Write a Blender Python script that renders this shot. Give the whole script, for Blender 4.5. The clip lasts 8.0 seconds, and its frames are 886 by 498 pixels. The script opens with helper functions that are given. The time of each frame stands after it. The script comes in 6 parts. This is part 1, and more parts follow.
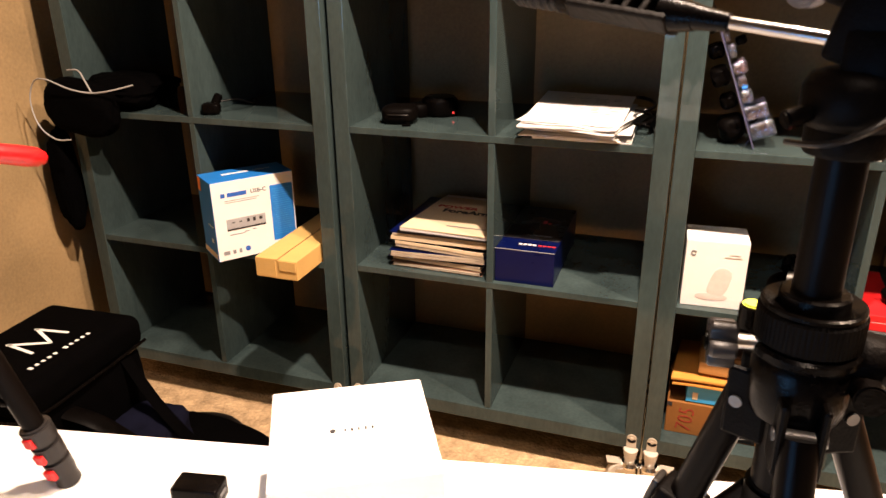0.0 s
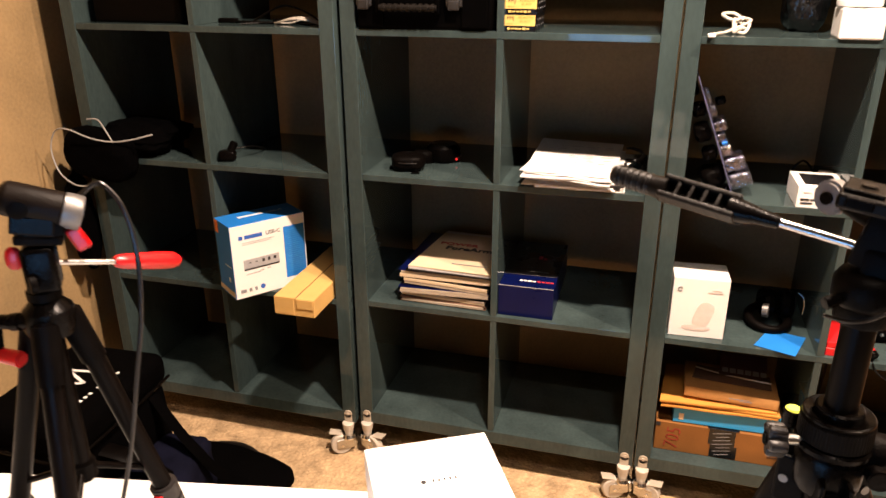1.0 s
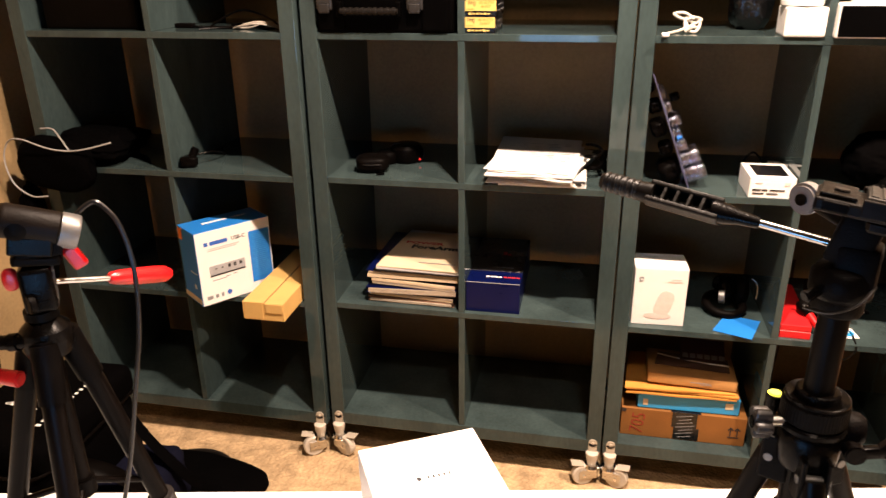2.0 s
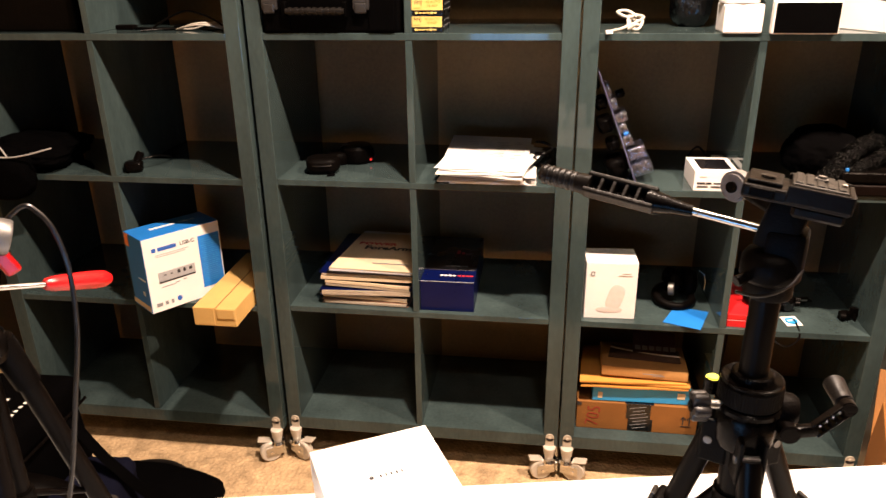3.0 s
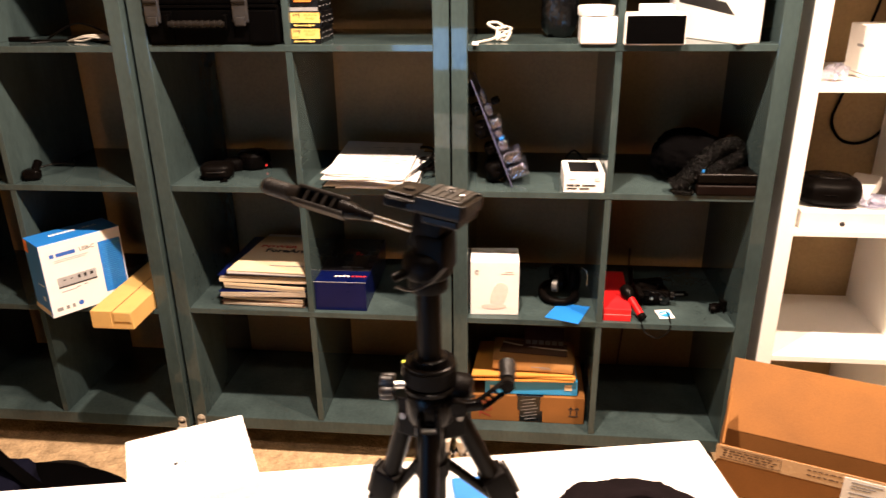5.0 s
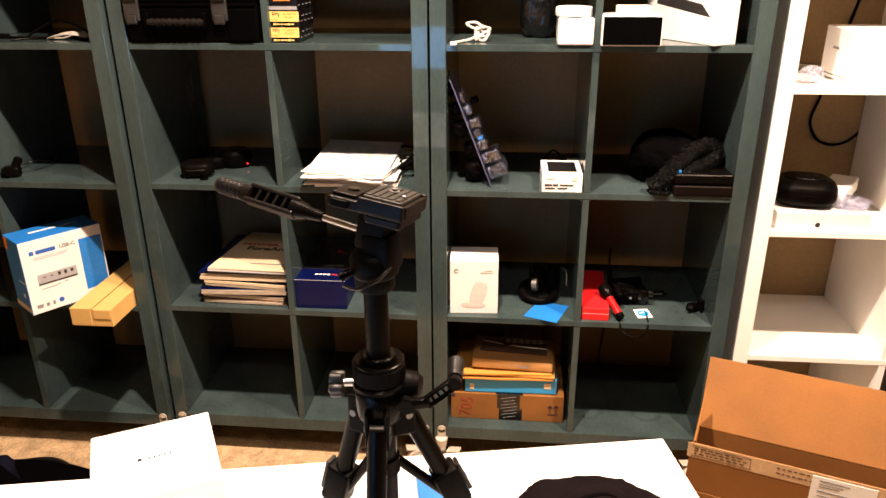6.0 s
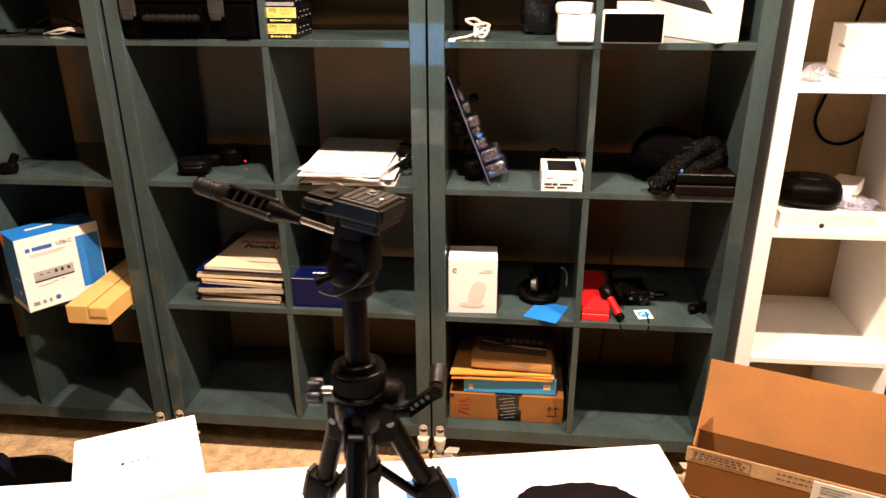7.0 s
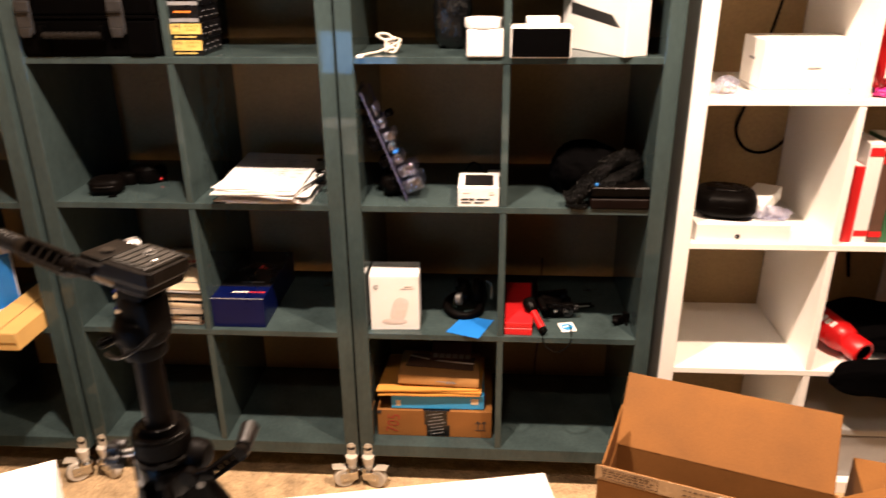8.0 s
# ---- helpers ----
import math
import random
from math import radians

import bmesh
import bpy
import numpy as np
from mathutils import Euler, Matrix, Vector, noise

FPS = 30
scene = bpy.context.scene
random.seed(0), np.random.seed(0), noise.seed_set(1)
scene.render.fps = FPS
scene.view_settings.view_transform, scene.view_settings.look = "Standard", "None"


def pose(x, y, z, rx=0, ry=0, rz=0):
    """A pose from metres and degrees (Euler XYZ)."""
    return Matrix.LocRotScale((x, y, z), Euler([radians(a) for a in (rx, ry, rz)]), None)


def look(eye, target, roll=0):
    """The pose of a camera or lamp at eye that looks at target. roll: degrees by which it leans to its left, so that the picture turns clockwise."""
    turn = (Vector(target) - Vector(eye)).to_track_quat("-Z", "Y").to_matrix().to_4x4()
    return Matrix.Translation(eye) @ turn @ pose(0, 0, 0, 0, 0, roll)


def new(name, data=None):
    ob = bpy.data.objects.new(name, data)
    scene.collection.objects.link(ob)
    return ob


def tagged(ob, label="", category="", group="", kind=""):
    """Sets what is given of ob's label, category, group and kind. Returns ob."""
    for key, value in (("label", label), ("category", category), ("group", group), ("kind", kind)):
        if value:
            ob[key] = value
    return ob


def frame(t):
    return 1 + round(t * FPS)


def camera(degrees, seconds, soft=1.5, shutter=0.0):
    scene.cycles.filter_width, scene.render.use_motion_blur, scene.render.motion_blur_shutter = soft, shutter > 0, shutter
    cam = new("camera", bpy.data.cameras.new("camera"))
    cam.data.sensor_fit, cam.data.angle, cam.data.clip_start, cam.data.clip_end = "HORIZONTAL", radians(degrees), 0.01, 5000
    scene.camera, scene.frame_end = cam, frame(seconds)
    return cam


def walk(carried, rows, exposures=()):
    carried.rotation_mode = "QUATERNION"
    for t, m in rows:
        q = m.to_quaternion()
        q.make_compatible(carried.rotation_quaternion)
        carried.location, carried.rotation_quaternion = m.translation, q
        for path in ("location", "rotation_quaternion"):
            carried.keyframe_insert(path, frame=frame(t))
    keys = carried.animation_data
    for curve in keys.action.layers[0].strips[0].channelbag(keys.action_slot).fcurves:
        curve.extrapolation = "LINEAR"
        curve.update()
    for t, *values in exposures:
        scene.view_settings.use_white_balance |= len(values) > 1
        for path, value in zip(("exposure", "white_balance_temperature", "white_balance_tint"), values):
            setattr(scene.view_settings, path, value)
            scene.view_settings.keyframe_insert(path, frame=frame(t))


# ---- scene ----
cam = camera(62.4, 8.0, shutter=0.5)
PATH = [
    (0, (0.001, 0.08, 1.219), (-0.611, 1.832, 0.472), -0.6),
    (0.5, (-0.035, 0.021, 1.268), (-0.596, 1.792, 0.526), -0.4),
    (1, (-0.077, -0.049, 1.35), (-0.588, 1.739, 0.614), -0.2),
    (1.5, (-0.115, -0.081, 1.37), (-0.551, 1.725, 0.63), -0.3),
    (1.7, (-0.112, -0.079, 1.371), (-0.530, 1.731, 0.624), -0.5),
    (2.8, (-0.104, -0.080, 1.364), (-0.386, 1.751, 0.610), -0.8),
    (3, (-0.096, -0.079, 1.365), (-0.366, 1.757, 0.617), -0.8),
    (3.5, (-0.09, -0.089, 1.367), (-0.331, 1.751, 0.621), -0.7),
    (4, (-0.044, -0.112, 1.384), (-0.273, 1.729, 0.637), -0.8),
    (4.5, (0.043, -0.127, 1.392), (-0.175, 1.715, 0.645), -0.8),
    (5, (0.13, -0.126, 1.394), (-0.068, 1.719, 0.646), -0.8),
    (5.2, (0.159, -0.13, 1.396), (-0.036, 1.716, 0.653), -0.7),
    (6.3, (0.17, -0.129, 1.398), (-0.009, 1.714, 0.643), -0.3),
    (6.5, (0.152, -0.119, 1.394), (-0.025, 1.724, 0.638), -0.3),
    (7, (0.188, -0.107, 1.396), (-0.012, 1.732, 0.636), -0.3),
    (7.5, (0.254, -0.097, 1.403), (0.035, 1.741, 0.644), -0.4),
    (8, (0.319, -0.059, 1.425), (0.193, 1.786, 0.664), -0.5),
]
walk(cam, [(t, look(eye, target, roll)) for t, eye, target, roll in PATH],
     exposures=((0, -0.08), (1, -0.18), (1.7, -0.14), (3, -0.15), (4, -0.05), (5, 0.02), (6.5, -0.15), (7, -0.15), (7.5, -0.13), (8, -0.31)))

# ---- world and lights ----
world = bpy.data.worlds.new("room_world")
world.use_nodes = True
scene.world = world
world.node_tree.nodes["Background"].inputs[0].default_value = (0.9, 0.75, 0.55, 1)
world.node_tree.nodes["Background"].inputs[1].default_value = 0.0
WARM = (1.0, 0.760, 0.598)
CEIL = 2.62
FLOOR = 0.015


def downlight_lamp(x, y, watts, colour=WARM):
    data = bpy.data.lights.new("downlight_lamp", "AREA")
    data.shape, data.size, data.energy, data.color = "DISK", 0.09, watts, colour
    ob = new("downlight_lamp", data)
    ob.location = (x, y, CEIL - 0.012)
    return ob


downlight_lamp(-0.02, 0.86, 142)
downlight_lamp(1.02, 0.86, 118, (1.0, 0.715, 0.525))


def recessed_lamp(x, y, watts):
    """A deep recessed downlight: its can cuts the beam off at about 49 degrees from the vertical."""
    data = bpy.data.lights.new("recessed_lamp", "SPOT")
    data.energy, data.color, data.shadow_soft_size = watts, WARM, 0.035
    data.spot_size, data.spot_blend = radians(98), 0.12
    ob = new("recessed_lamp", data)
    ob.location = (x, y, CEIL - 0.012)
    return ob


recessed_lamp(0.15, -0.19, 72)


# ---- materials ----
def material(name, base, rough=0.5, metal=0.0, var=0.25, scale=18.0, fine=160.0, bump=0.05, fine_bump=0.05,
             coat=0.0, rough_var=0.12, stretch=(1, 1, 1), spec=0.5, transmission=0.0, emission=0.0, tint=None):
    """A surface with stains at one scale and grain at another, in object space."""
    m = bpy.data.materials.new(name)
    m.use_nodes = True
    nt = m.node_tree
    n, l = nt.nodes, nt.links
    p = n["Principled BSDF"]
    tc = n.new("ShaderNodeTexCoord")
    mp = n.new("ShaderNodeMapping")
    mp.inputs["Scale"].default_value = stretch
    l.new(tc.outputs["Object"], mp.inputs["Vector"])
    big = n.new("ShaderNodeTexNoise")
    big.inputs["Scale"].default_value, big.inputs["Detail"].default_value = scale, 5
    small = n.new("ShaderNodeTexNoise")
    small.inputs["Scale"].default_value, small.inputs["Detail"].default_value = fine, 3
    for t in (big, small):
        l.new(mp.outputs["Vector"], t.inputs["Vector"])
    mix = n.new("ShaderNodeMath")
    mix.operation = "MULTIPLY_ADD"
    l.new(small.outputs["Fac"], mix.inputs[0])
    mix.inputs[1].default_value = 0.4
    l.new(big.outputs["Fac"], mix.inputs[2])
    ramp = n.new("ShaderNodeValToRGB")
    dark = tint or tuple(c * (1 - var) for c in base)
    light = tuple(min(1, c * (1 + var * 0.6)) for c in base)
    ramp.color_ramp.elements[0].position, ramp.color_ramp.elements[0].color = 0.42, (*dark, 1)
    ramp.color_ramp.elements[1].position, ramp.color_ramp.elements[1].color = 0.98, (*light, 1)
    l.new(mix.outputs[0], ramp.inputs[0])
    l.new(ramp.outputs[0], p.inputs["Base Color"])
    rr = n.new("ShaderNodeMapRange")
    rr.inputs["To Min"].default_value = max(0.02, rough - rough_var)
    rr.inputs["To Max"].default_value = min(1, rough + rough_var)
    l.new(big.outputs["Fac"], rr.inputs["Value"])
    l.new(rr.outputs[0], p.inputs["Roughness"])
    p.inputs["Metallic"].default_value = metal
    p.inputs["Specular IOR Level"].default_value = spec
    p.inputs["Coat Weight"].default_value = coat
    p.inputs["Coat Roughness"].default_value = 0.08
    p.inputs["Transmission Weight"].default_value = transmission
    if emission:
        l.new(ramp.outputs[0], p.inputs["Emission Color"])
        p.inputs["Emission Strength"].default_value = emission
    b1 = n.new("ShaderNodeBump")
    b1.inputs["Strength"].default_value, b1.inputs["Distance"].default_value = bump, 0.01
    l.new(big.outputs["Fac"], b1.inputs["Height"])
    b2 = n.new("ShaderNodeBump")
    b2.inputs["Strength"].default_value, b2.inputs["Distance"].default_value = fine_bump, 0.002
    l.new(small.outputs["Fac"], b2.inputs["Height"])
    l.new(b1.outputs[0], b2.inputs["Normal"])
    l.new(b2.outputs[0], p.inputs["Normal"])
    return m


def carpet_material():
    """Cut-loop carpet: small raised tufts in a lattice, worn and mottled."""
    m = material("carpet", (0.50, 0.355, 0.205), 0.95, var=0.45, scale=26, fine=300, bump=0.3, fine_bump=0.6, spec=0.1)
    nt = m.node_tree
    n, l = nt.nodes, nt.links
    p = n["Principled BSDF"]
    tc = n.new("ShaderNodeTexCoord")
    vor = n.new("ShaderNodeTexVoronoi")
    vor.inputs["Scale"].default_value = 92
    vor.inputs["Randomness"].default_value = 0.95
    l.new(tc.outputs["Object"], vor.inputs["Vector"])
    b = n.new("ShaderNodeBump")
    b.invert = True
    b.inputs["Strength"].default_value, b.inputs["Distance"].default_value = 0.40, 0.011
    l.new(vor.outputs["Distance"], b.inputs["Height"])
    l.new(p.inputs["Normal"].links[0].from_socket, b.inputs["Normal"])
    l.new(b.outputs[0], p.inputs["Normal"])
    old = p.inputs["Base Color"].links[0].from_socket
    mul = n.new("ShaderNodeMix")
    mul.data_type, mul.blend_type = "RGBA", "MULTIPLY"
    mul.inputs["Factor"].default_value = 0.2
    ramp = n.new("ShaderNodeValToRGB")
    ramp.color_ramp.elements[0].position, ramp.color_ramp.elements[0].color = 0.1, (1.15, 1.15, 1.15, 1)
    ramp.color_ramp.elements[1].position, ramp.color_ramp.elements[1].color = 0.75, (0.45, 0.38, 0.3, 1)
    l.new(vor.outputs["Distance"], ramp.inputs[0])
    l.new(old, mul.inputs["A"])
    l.new(ramp.outputs[0], mul.inputs["B"])
    l.new(mul.outputs["Result"], p.inputs["Base Color"])
    return m


def clear_plastic():
    """Thin clear film: mostly see-through, with sharp bluish glints."""
    m = bpy.data.materials.new("clear_plastic")
    m.use_nodes = True
    n, l = m.node_tree.nodes, m.node_tree.links
    n.remove(n["Principled BSDF"])
    see = n.new("ShaderNodeBsdfTransparent")
    see.inputs[0].default_value = (0.90, 0.90, 0.95, 1)
    shine = n.new("ShaderNodeBsdfGlossy")
    shine.inputs["Color"].default_value = (0.80, 0.83, 1.0, 1)
    shine.inputs["Roughness"].default_value = 0.13
    tex = n.new("ShaderNodeTexNoise")
    tex.inputs["Scale"].default_value = 60
    b = n.new("ShaderNodeBump")
    b.inputs["Strength"].default_value, b.inputs["Distance"].default_value = 0.3, 0.004
    l.new(tex.outputs["Fac"], b.inputs["Height"])
    l.new(b.outputs[0], shine.inputs["Normal"])
    mix = n.new("ShaderNodeMixShader")
    mix.inputs[0].default_value = 0.42
    l.new(see.outputs[0], mix.inputs[1])
    l.new(shine.outputs[0], mix.inputs[2])
    l.new(mix.outputs[0], n["Material Output"].inputs[0])
    return m


TEAL = material("teal_gloss_paint", (0.0365, 0.0552, 0.0562), 0.040, var=0.42, scale=9, fine=130, bump=0.006, fine_bump=0.010, rough_var=0.02, stretch=(1, 1, 0.35), spec=0.29)
WHITE_LAM = material("white_laminate", (0.86, 0.84, 0.80), 0.35, var=0.05, scale=5, fine=90, bump=0.02, fine_bump=0.03)
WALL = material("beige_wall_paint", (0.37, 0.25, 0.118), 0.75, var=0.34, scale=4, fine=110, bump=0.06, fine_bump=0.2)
# ceiling out of view, darkened to return less light into the shelves
LOW_BOUNCE_CEIL = material("low_bounce_ceiling", (0.09, 0.08, 0.07), 0.9, var=0.05, scale=3, fine=200)
# dark brown for walls out of view, to hold down bounced light
LOW_BOUNCE_WALL = material("low_bounce_wall_brown", (0.045, 0.036, 0.028), 0.8, var=0.10, scale=3, fine=260, bump=0.06, fine_bump=0.2)
CARPET = carpet_material()
TABLE = material("white_tabletop", (0.62, 0.61, 0.59), 0.4, var=0.04, scale=4, fine=120, bump=0.01, fine_bump=0.02)
BLACK = material("black_plastic", (0.0022, 0.0017, 0.0015), 0.26, spec=0.055, var=0.4, scale=30, fine=500, bump=0.04, fine_bump=0.12)
BLACK_MATT = material("matt_black_plastic", (0.0019, 0.0014, 0.0012), 0.45, spec=0.035, var=0.4, scale=40, fine=600, bump=0.04, fine_bump=0.2)
TUBE = material("black_anodised_tube", (0.0026, 0.0017, 0.0013), 0.34, spec=0.045, var=0.35, scale=25, fine=300, stretch=(1, 1, 0.2))
RUBBER = material("ribbed_black_rubber", (0.004, 0.0035, 0.0033), 0.40, spec=0.22, var=0.3, scale=60, fine=500, fine_bump=0.2)
GREY_PLASTIC = material("grey_plastic", (0.008, 0.0068, 0.006), 0.34, spec=0.26, var=0.25, scale=40, fine=300)
FABRIC = material("black_nylon_fabric", (0.0007, 0.0006, 0.0007), 0.85, var=0.45, scale=22, fine=900, bump=0.3, fine_bump=0.6, spec=0.02)
NAVY_FABRIC = material("navy_nylon_fabric", (0.0040, 0.0045, 0.012), 0.8, var=0.4, scale=20, fine=900, bump=0.3, fine_bump=0.6, spec=0.05)
KNIT = material("black_boucle_knit", (0.0008, 0.0007, 0.0006), 0.30, var=0.8, spec=0.08, scale=160, fine=500, bump=0.9, fine_bump=0.8)
WORN = material("worn_black_paint", (0.0036, 0.0027, 0.0021), 0.40, var=0.6, scale=45, fine=260, bump=0.05, fine_bump=0.2, spec=0.10)
CHROME = material("chrome", (0.75, 0.74, 0.72), 0.16, metal=1.0, var=0.1, scale=40, fine=200)
STEEL = material("brushed_steel", (0.55, 0.54, 0.52), 0.3, metal=1.0, var=0.15, scale=40, fine=200, stretch=(1, 1, 8))
BRASS = material("brass", (0.75, 0.52, 0.22), 0.3, metal=1.0, var=0.15, scale=40, fine=200)
RED = material("red_gloss_plastic", (0.52, 0.006, 0.008), 0.32, var=0.15, scale=25, fine=300)
RED_CARD = material("red_card", (0.60, 0.012, 0.016), 0.45, var=0.15, scale=14, fine=300)
WHITE_CARD = material("white_card", (0.74, 0.73, 0.71), 0.5, var=0.04, scale=12, fine=300, fine_bump=0.05)
CREAM = material("cream_plastic", (0.50, 0.455, 0.39), 0.4, var=0.15, scale=30, fine=300)
TAN_PLASTIC = material("tan_steel_plate", (0.42, 0.37, 0.30), 0.4, var=0.15, scale=30, fine=300)
PAPER = material("paper", (0.68, 0.66, 0.65), 0.8, var=0.06, scale=20, fine=300)
MANILA = material("tan_cover_board", (0.62, 0.50, 0.34), 0.6, var=0.12, scale=14, fine=200)
BROWN_CARD = material("brown_corrugated_card", (0.212, 0.088, 0.0215), 0.75, var=0.26, scale=7, fine=260, stretch=(1, 1, 1), bump=0.06, fine_bump=0.15, spec=0.25)
KRAFT = material("tan_kraft_card", (0.58, 0.36, 0.12), 0.65, var=0.12, scale=12, fine=240, spec=0.3)
ENVELOPE = material("orange_kraft_envelope", (0.55, 0.25, 0.045), 0.6, var=0.18, scale=14, fine=240, bump=0.2)
TAPE = material("packing_tape", (0.52, 0.35, 0.20), 0.25, var=0.15, scale=20, fine=200, bump=0.15)
BLUE_CARD = material("blue_card", (0.015, 0.17, 0.55), 0.4, var=0.12, scale=14, fine=300)
SKY_CARD = material("sky_blue_card", (0.02, 0.28, 0.62), 0.4, var=0.14, scale=14, fine=300)
NAVY_CARD = material("navy_gloss_card", (0.0012, 0.0036, 0.042), 0.30, spec=0.28, var=0.2, scale=14, fine=300)
BLACK_CARD = material("black_gloss_card", (0.003, 0.0027, 0.0035), 0.28, var=0.4, scale=14, fine=300)
YELLOW_CARD = material("yellow_card", (0.66, 0.47, 0.13), 0.5, var=0.1, scale=30, fine=300)
ORANGE_CARD = material("orange_card", (0.75, 0.20, 0.03), 0.5, var=0.1, scale=30, fine=300)
INK = material("black_ink", (0.015, 0.015, 0.018), 0.6, var=0.2, scale=60, fine=300)
GREY_INK = material("grey_ink", (0.22, 0.22, 0.23), 0.6, var=0.2, scale=60, fine=300)
PALE_INK = material("pale_pink_ink", (0.64, 0.54, 0.50), 0.6, var=0.1, scale=60, fine=300)
BROWN_INK = material("brown_ink", (0.10, 0.055, 0.03), 0.6, var=0.3, scale=60, fine=300)
DARK_RED_INK = material("dark_red_marker", (0.26, 0.018, 0.012), 0.6, var=0.3, scale=60, fine=300)
RED_INK = material("red_ink", (0.45, 0.02, 0.02), 0.6, var=0.2, scale=60, fine=300)
PALE_BLUE_INK = material("pale_blue_ink", (0.05, 0.30, 0.66), 0.5, var=0.2, scale=60, fine=300)
BLUE_INK = material("blue_ink", (0.02, 0.10, 0.42), 0.5, var=0.2, scale=60, fine=300)
WHITE_INK = material("white_ink", (0.78, 0.77, 0.75), 0.6, var=0.1, scale=60, fine=300)
PICTURE_GREY = material("printed_grey", (0.34, 0.34, 0.35), 0.5, var=0.2, scale=40, fine=300)
CLEAR = clear_plastic()
SMOKE_GLASS = material("dark_glass", (0.01, 0.01, 0.012), 0.06, var=0.2, scale=20, fine=200, coat=0.5)
SCREEN = material("blue_screen", (0.17, 0.46, 1.0), 0.2, var=0.18, scale=14, fine=40, emission=10.0)
HILLS = material("dark_screen_hills", (0.10, 0.14, 0.14), 0.2, var=0.5, scale=30, fine=90, emission=0.8)
MAGENTA = material("magenta_card", (0.55, 0.02, 0.22), 0.5, var=0.2, scale=30, fine=300)
GREEN_CARD = material("dark_green_card", (0.03, 0.12, 0.05), 0.5, var=0.2, scale=30, fine=300)
SILVER = material("satin_silver_paint", (0.15, 0.145, 0.14), 0.4, metal=0.6, var=0.15, scale=60, fine=400)
EDGE_HIGHLIGHT = material("lavender_edge_highlight", (0.10, 0.10, 0.18), 0.2, var=0.2, scale=60, fine=300, transmission=0.35)
LIGHT_GREY = material("light_grey_plastic_cap", (0.14, 0.13, 0.125), 0.35, var=0.2, scale=40, fine=300)
LATCH_GREY = material("worn_grey_latch", (0.022, 0.021, 0.021), 0.34, spec=0.4, var=0.4, scale=50, fine=400)
ROD_STEEL = material("dull_steel_rod", (0.30, 0.29, 0.28), 0.2, metal=1.0, var=0.15, scale=40, fine=200)
CLAMP_GREY = material("dark_grey_clamp_plastic", (0.014, 0.012, 0.0115), 0.42, spec=0.3, var=0.3, scale=40, fine=400, fine_bump=0.15)
WEBCAM_SHELL = material("brown_black_webcam_shell", (0.0040, 0.0022, 0.0013), 0.5, spec=0.10, var=0.4, scale=40, fine=500, fine_bump=0.2)
CREAM_PAGES = material("cream_page_edges", (0.40, 0.33, 0.25), 0.8, var=0.3, scale=30, fine=420, stretch=(1, 1, 10), bump=0.1, fine_bump=0.3)
GLINT_YARN = material("glint_grey_yarn_loop", (0.018, 0.016, 0.014), 0.35, spec=0.4, var=0.6, scale=90, fine=500)
DARK_COVER = material("dark_brown_cover", (0.09, 0.045, 0.03), 0.5, var=0.3, scale=30, fine=300)
GARMENT = material("dark_plum_cotton", (0.0045, 0.0030, 0.0036), 0.9, var=0.4, scale=25, fine=700, bump=0.4, fine_bump=0.6, spec=0.03)
DUSTY = material("dusty_black_rubber", (0.012, 0.010, 0.0075), 0.55, spec=0.25, var=0.7, scale=70, fine=420, bump=0.1, fine_bump=0.4)
CASE_BLACK = material("dull_black_case_plastic", (0.0006, 0.0005, 0.0005), 0.5, spec=0.025, var=0.4, scale=30, fine=500, fine_bump=0.2)
LIME = material("lime_bubble", (0.62, 0.72, 0.10), 0.15, var=0.1, scale=40, fine=200, coat=0.6)


# ---- building helpers ----
def thing(name, label, category, loc=(0, 0, 0), rz=0.0, group="", kind="", tilt=(0, 0)):
    ob = new(name)
    ob.empty_display_size = 0.03
    ob.matrix_world = pose(*loc, tilt[0], tilt[1], rz)
    return tagged(ob, label, category, group, kind)


def part(name, bm, mat, parent=None, label="", smooth=False):
    me = bpy.data.meshes.new(name)
    bmesh.ops.recalc_face_normals(bm, faces=bm.faces)
    bm.to_mesh(me)
    bm.free()
    me.materials.append(mat)
    if smooth:
        for f in me.polygons:
            f.use_smooth = True
        me.set_sharp_from_angle(angle=radians(38))
    ob = new(name, me)
    ob.parent = parent
    if label:
        ob["label"] = label
    return ob


def box(x0, x1, y0, y1, z0, z1, bevel=0.0015, seg=2, bm=None, m=None):
    bm = bm or bmesh.new()
    made = bmesh.ops.create_cube(bm, size=1)["verts"]
    bmesh.ops.scale(bm, vec=(x1 - x0, y1 - y0, z1 - z0), verts=made)
    bmesh.ops.translate(bm, vec=((x0 + x1) / 2, (y0 + y1) / 2, (z0 + z1) / 2), verts=made)
    if m:
        bmesh.ops.transform(bm, matrix=m, verts=made)
    if bevel:
        edges = {e for v in made for e in v.link_edges}
        bmesh.ops.bevel(bm, geom=list(edges), offset=bevel, segments=seg, affect="EDGES", profile=0.5)
    return bm


def rod(a, b, r0, r1=None, n=20, bm=None, bevel=0.0):
    """A round bar from a to b."""
    bm = bm or bmesh.new()
    a, b = Vector(a), Vector(b)
    r1 = r0 if r1 is None else r1
    q = (b - a).to_track_quat("Z", "Y").to_matrix().to_4x4()
    m = Matrix.Translation((a + b) / 2) @ q
    made = bmesh.ops.create_cone(bm, cap_ends=True, segments=n, radius1=r0, radius2=r1, depth=(b - a).length, matrix=m)["verts"]
    if bevel:
        caps = [f for f in {f for v in made for f in v.link_faces} if len(f.verts) == n]
        bmesh.ops.bevel(bm, geom=list({e for f in caps for e in f.edges}), offset=bevel, segments=2, affect="EDGES")
    return bm


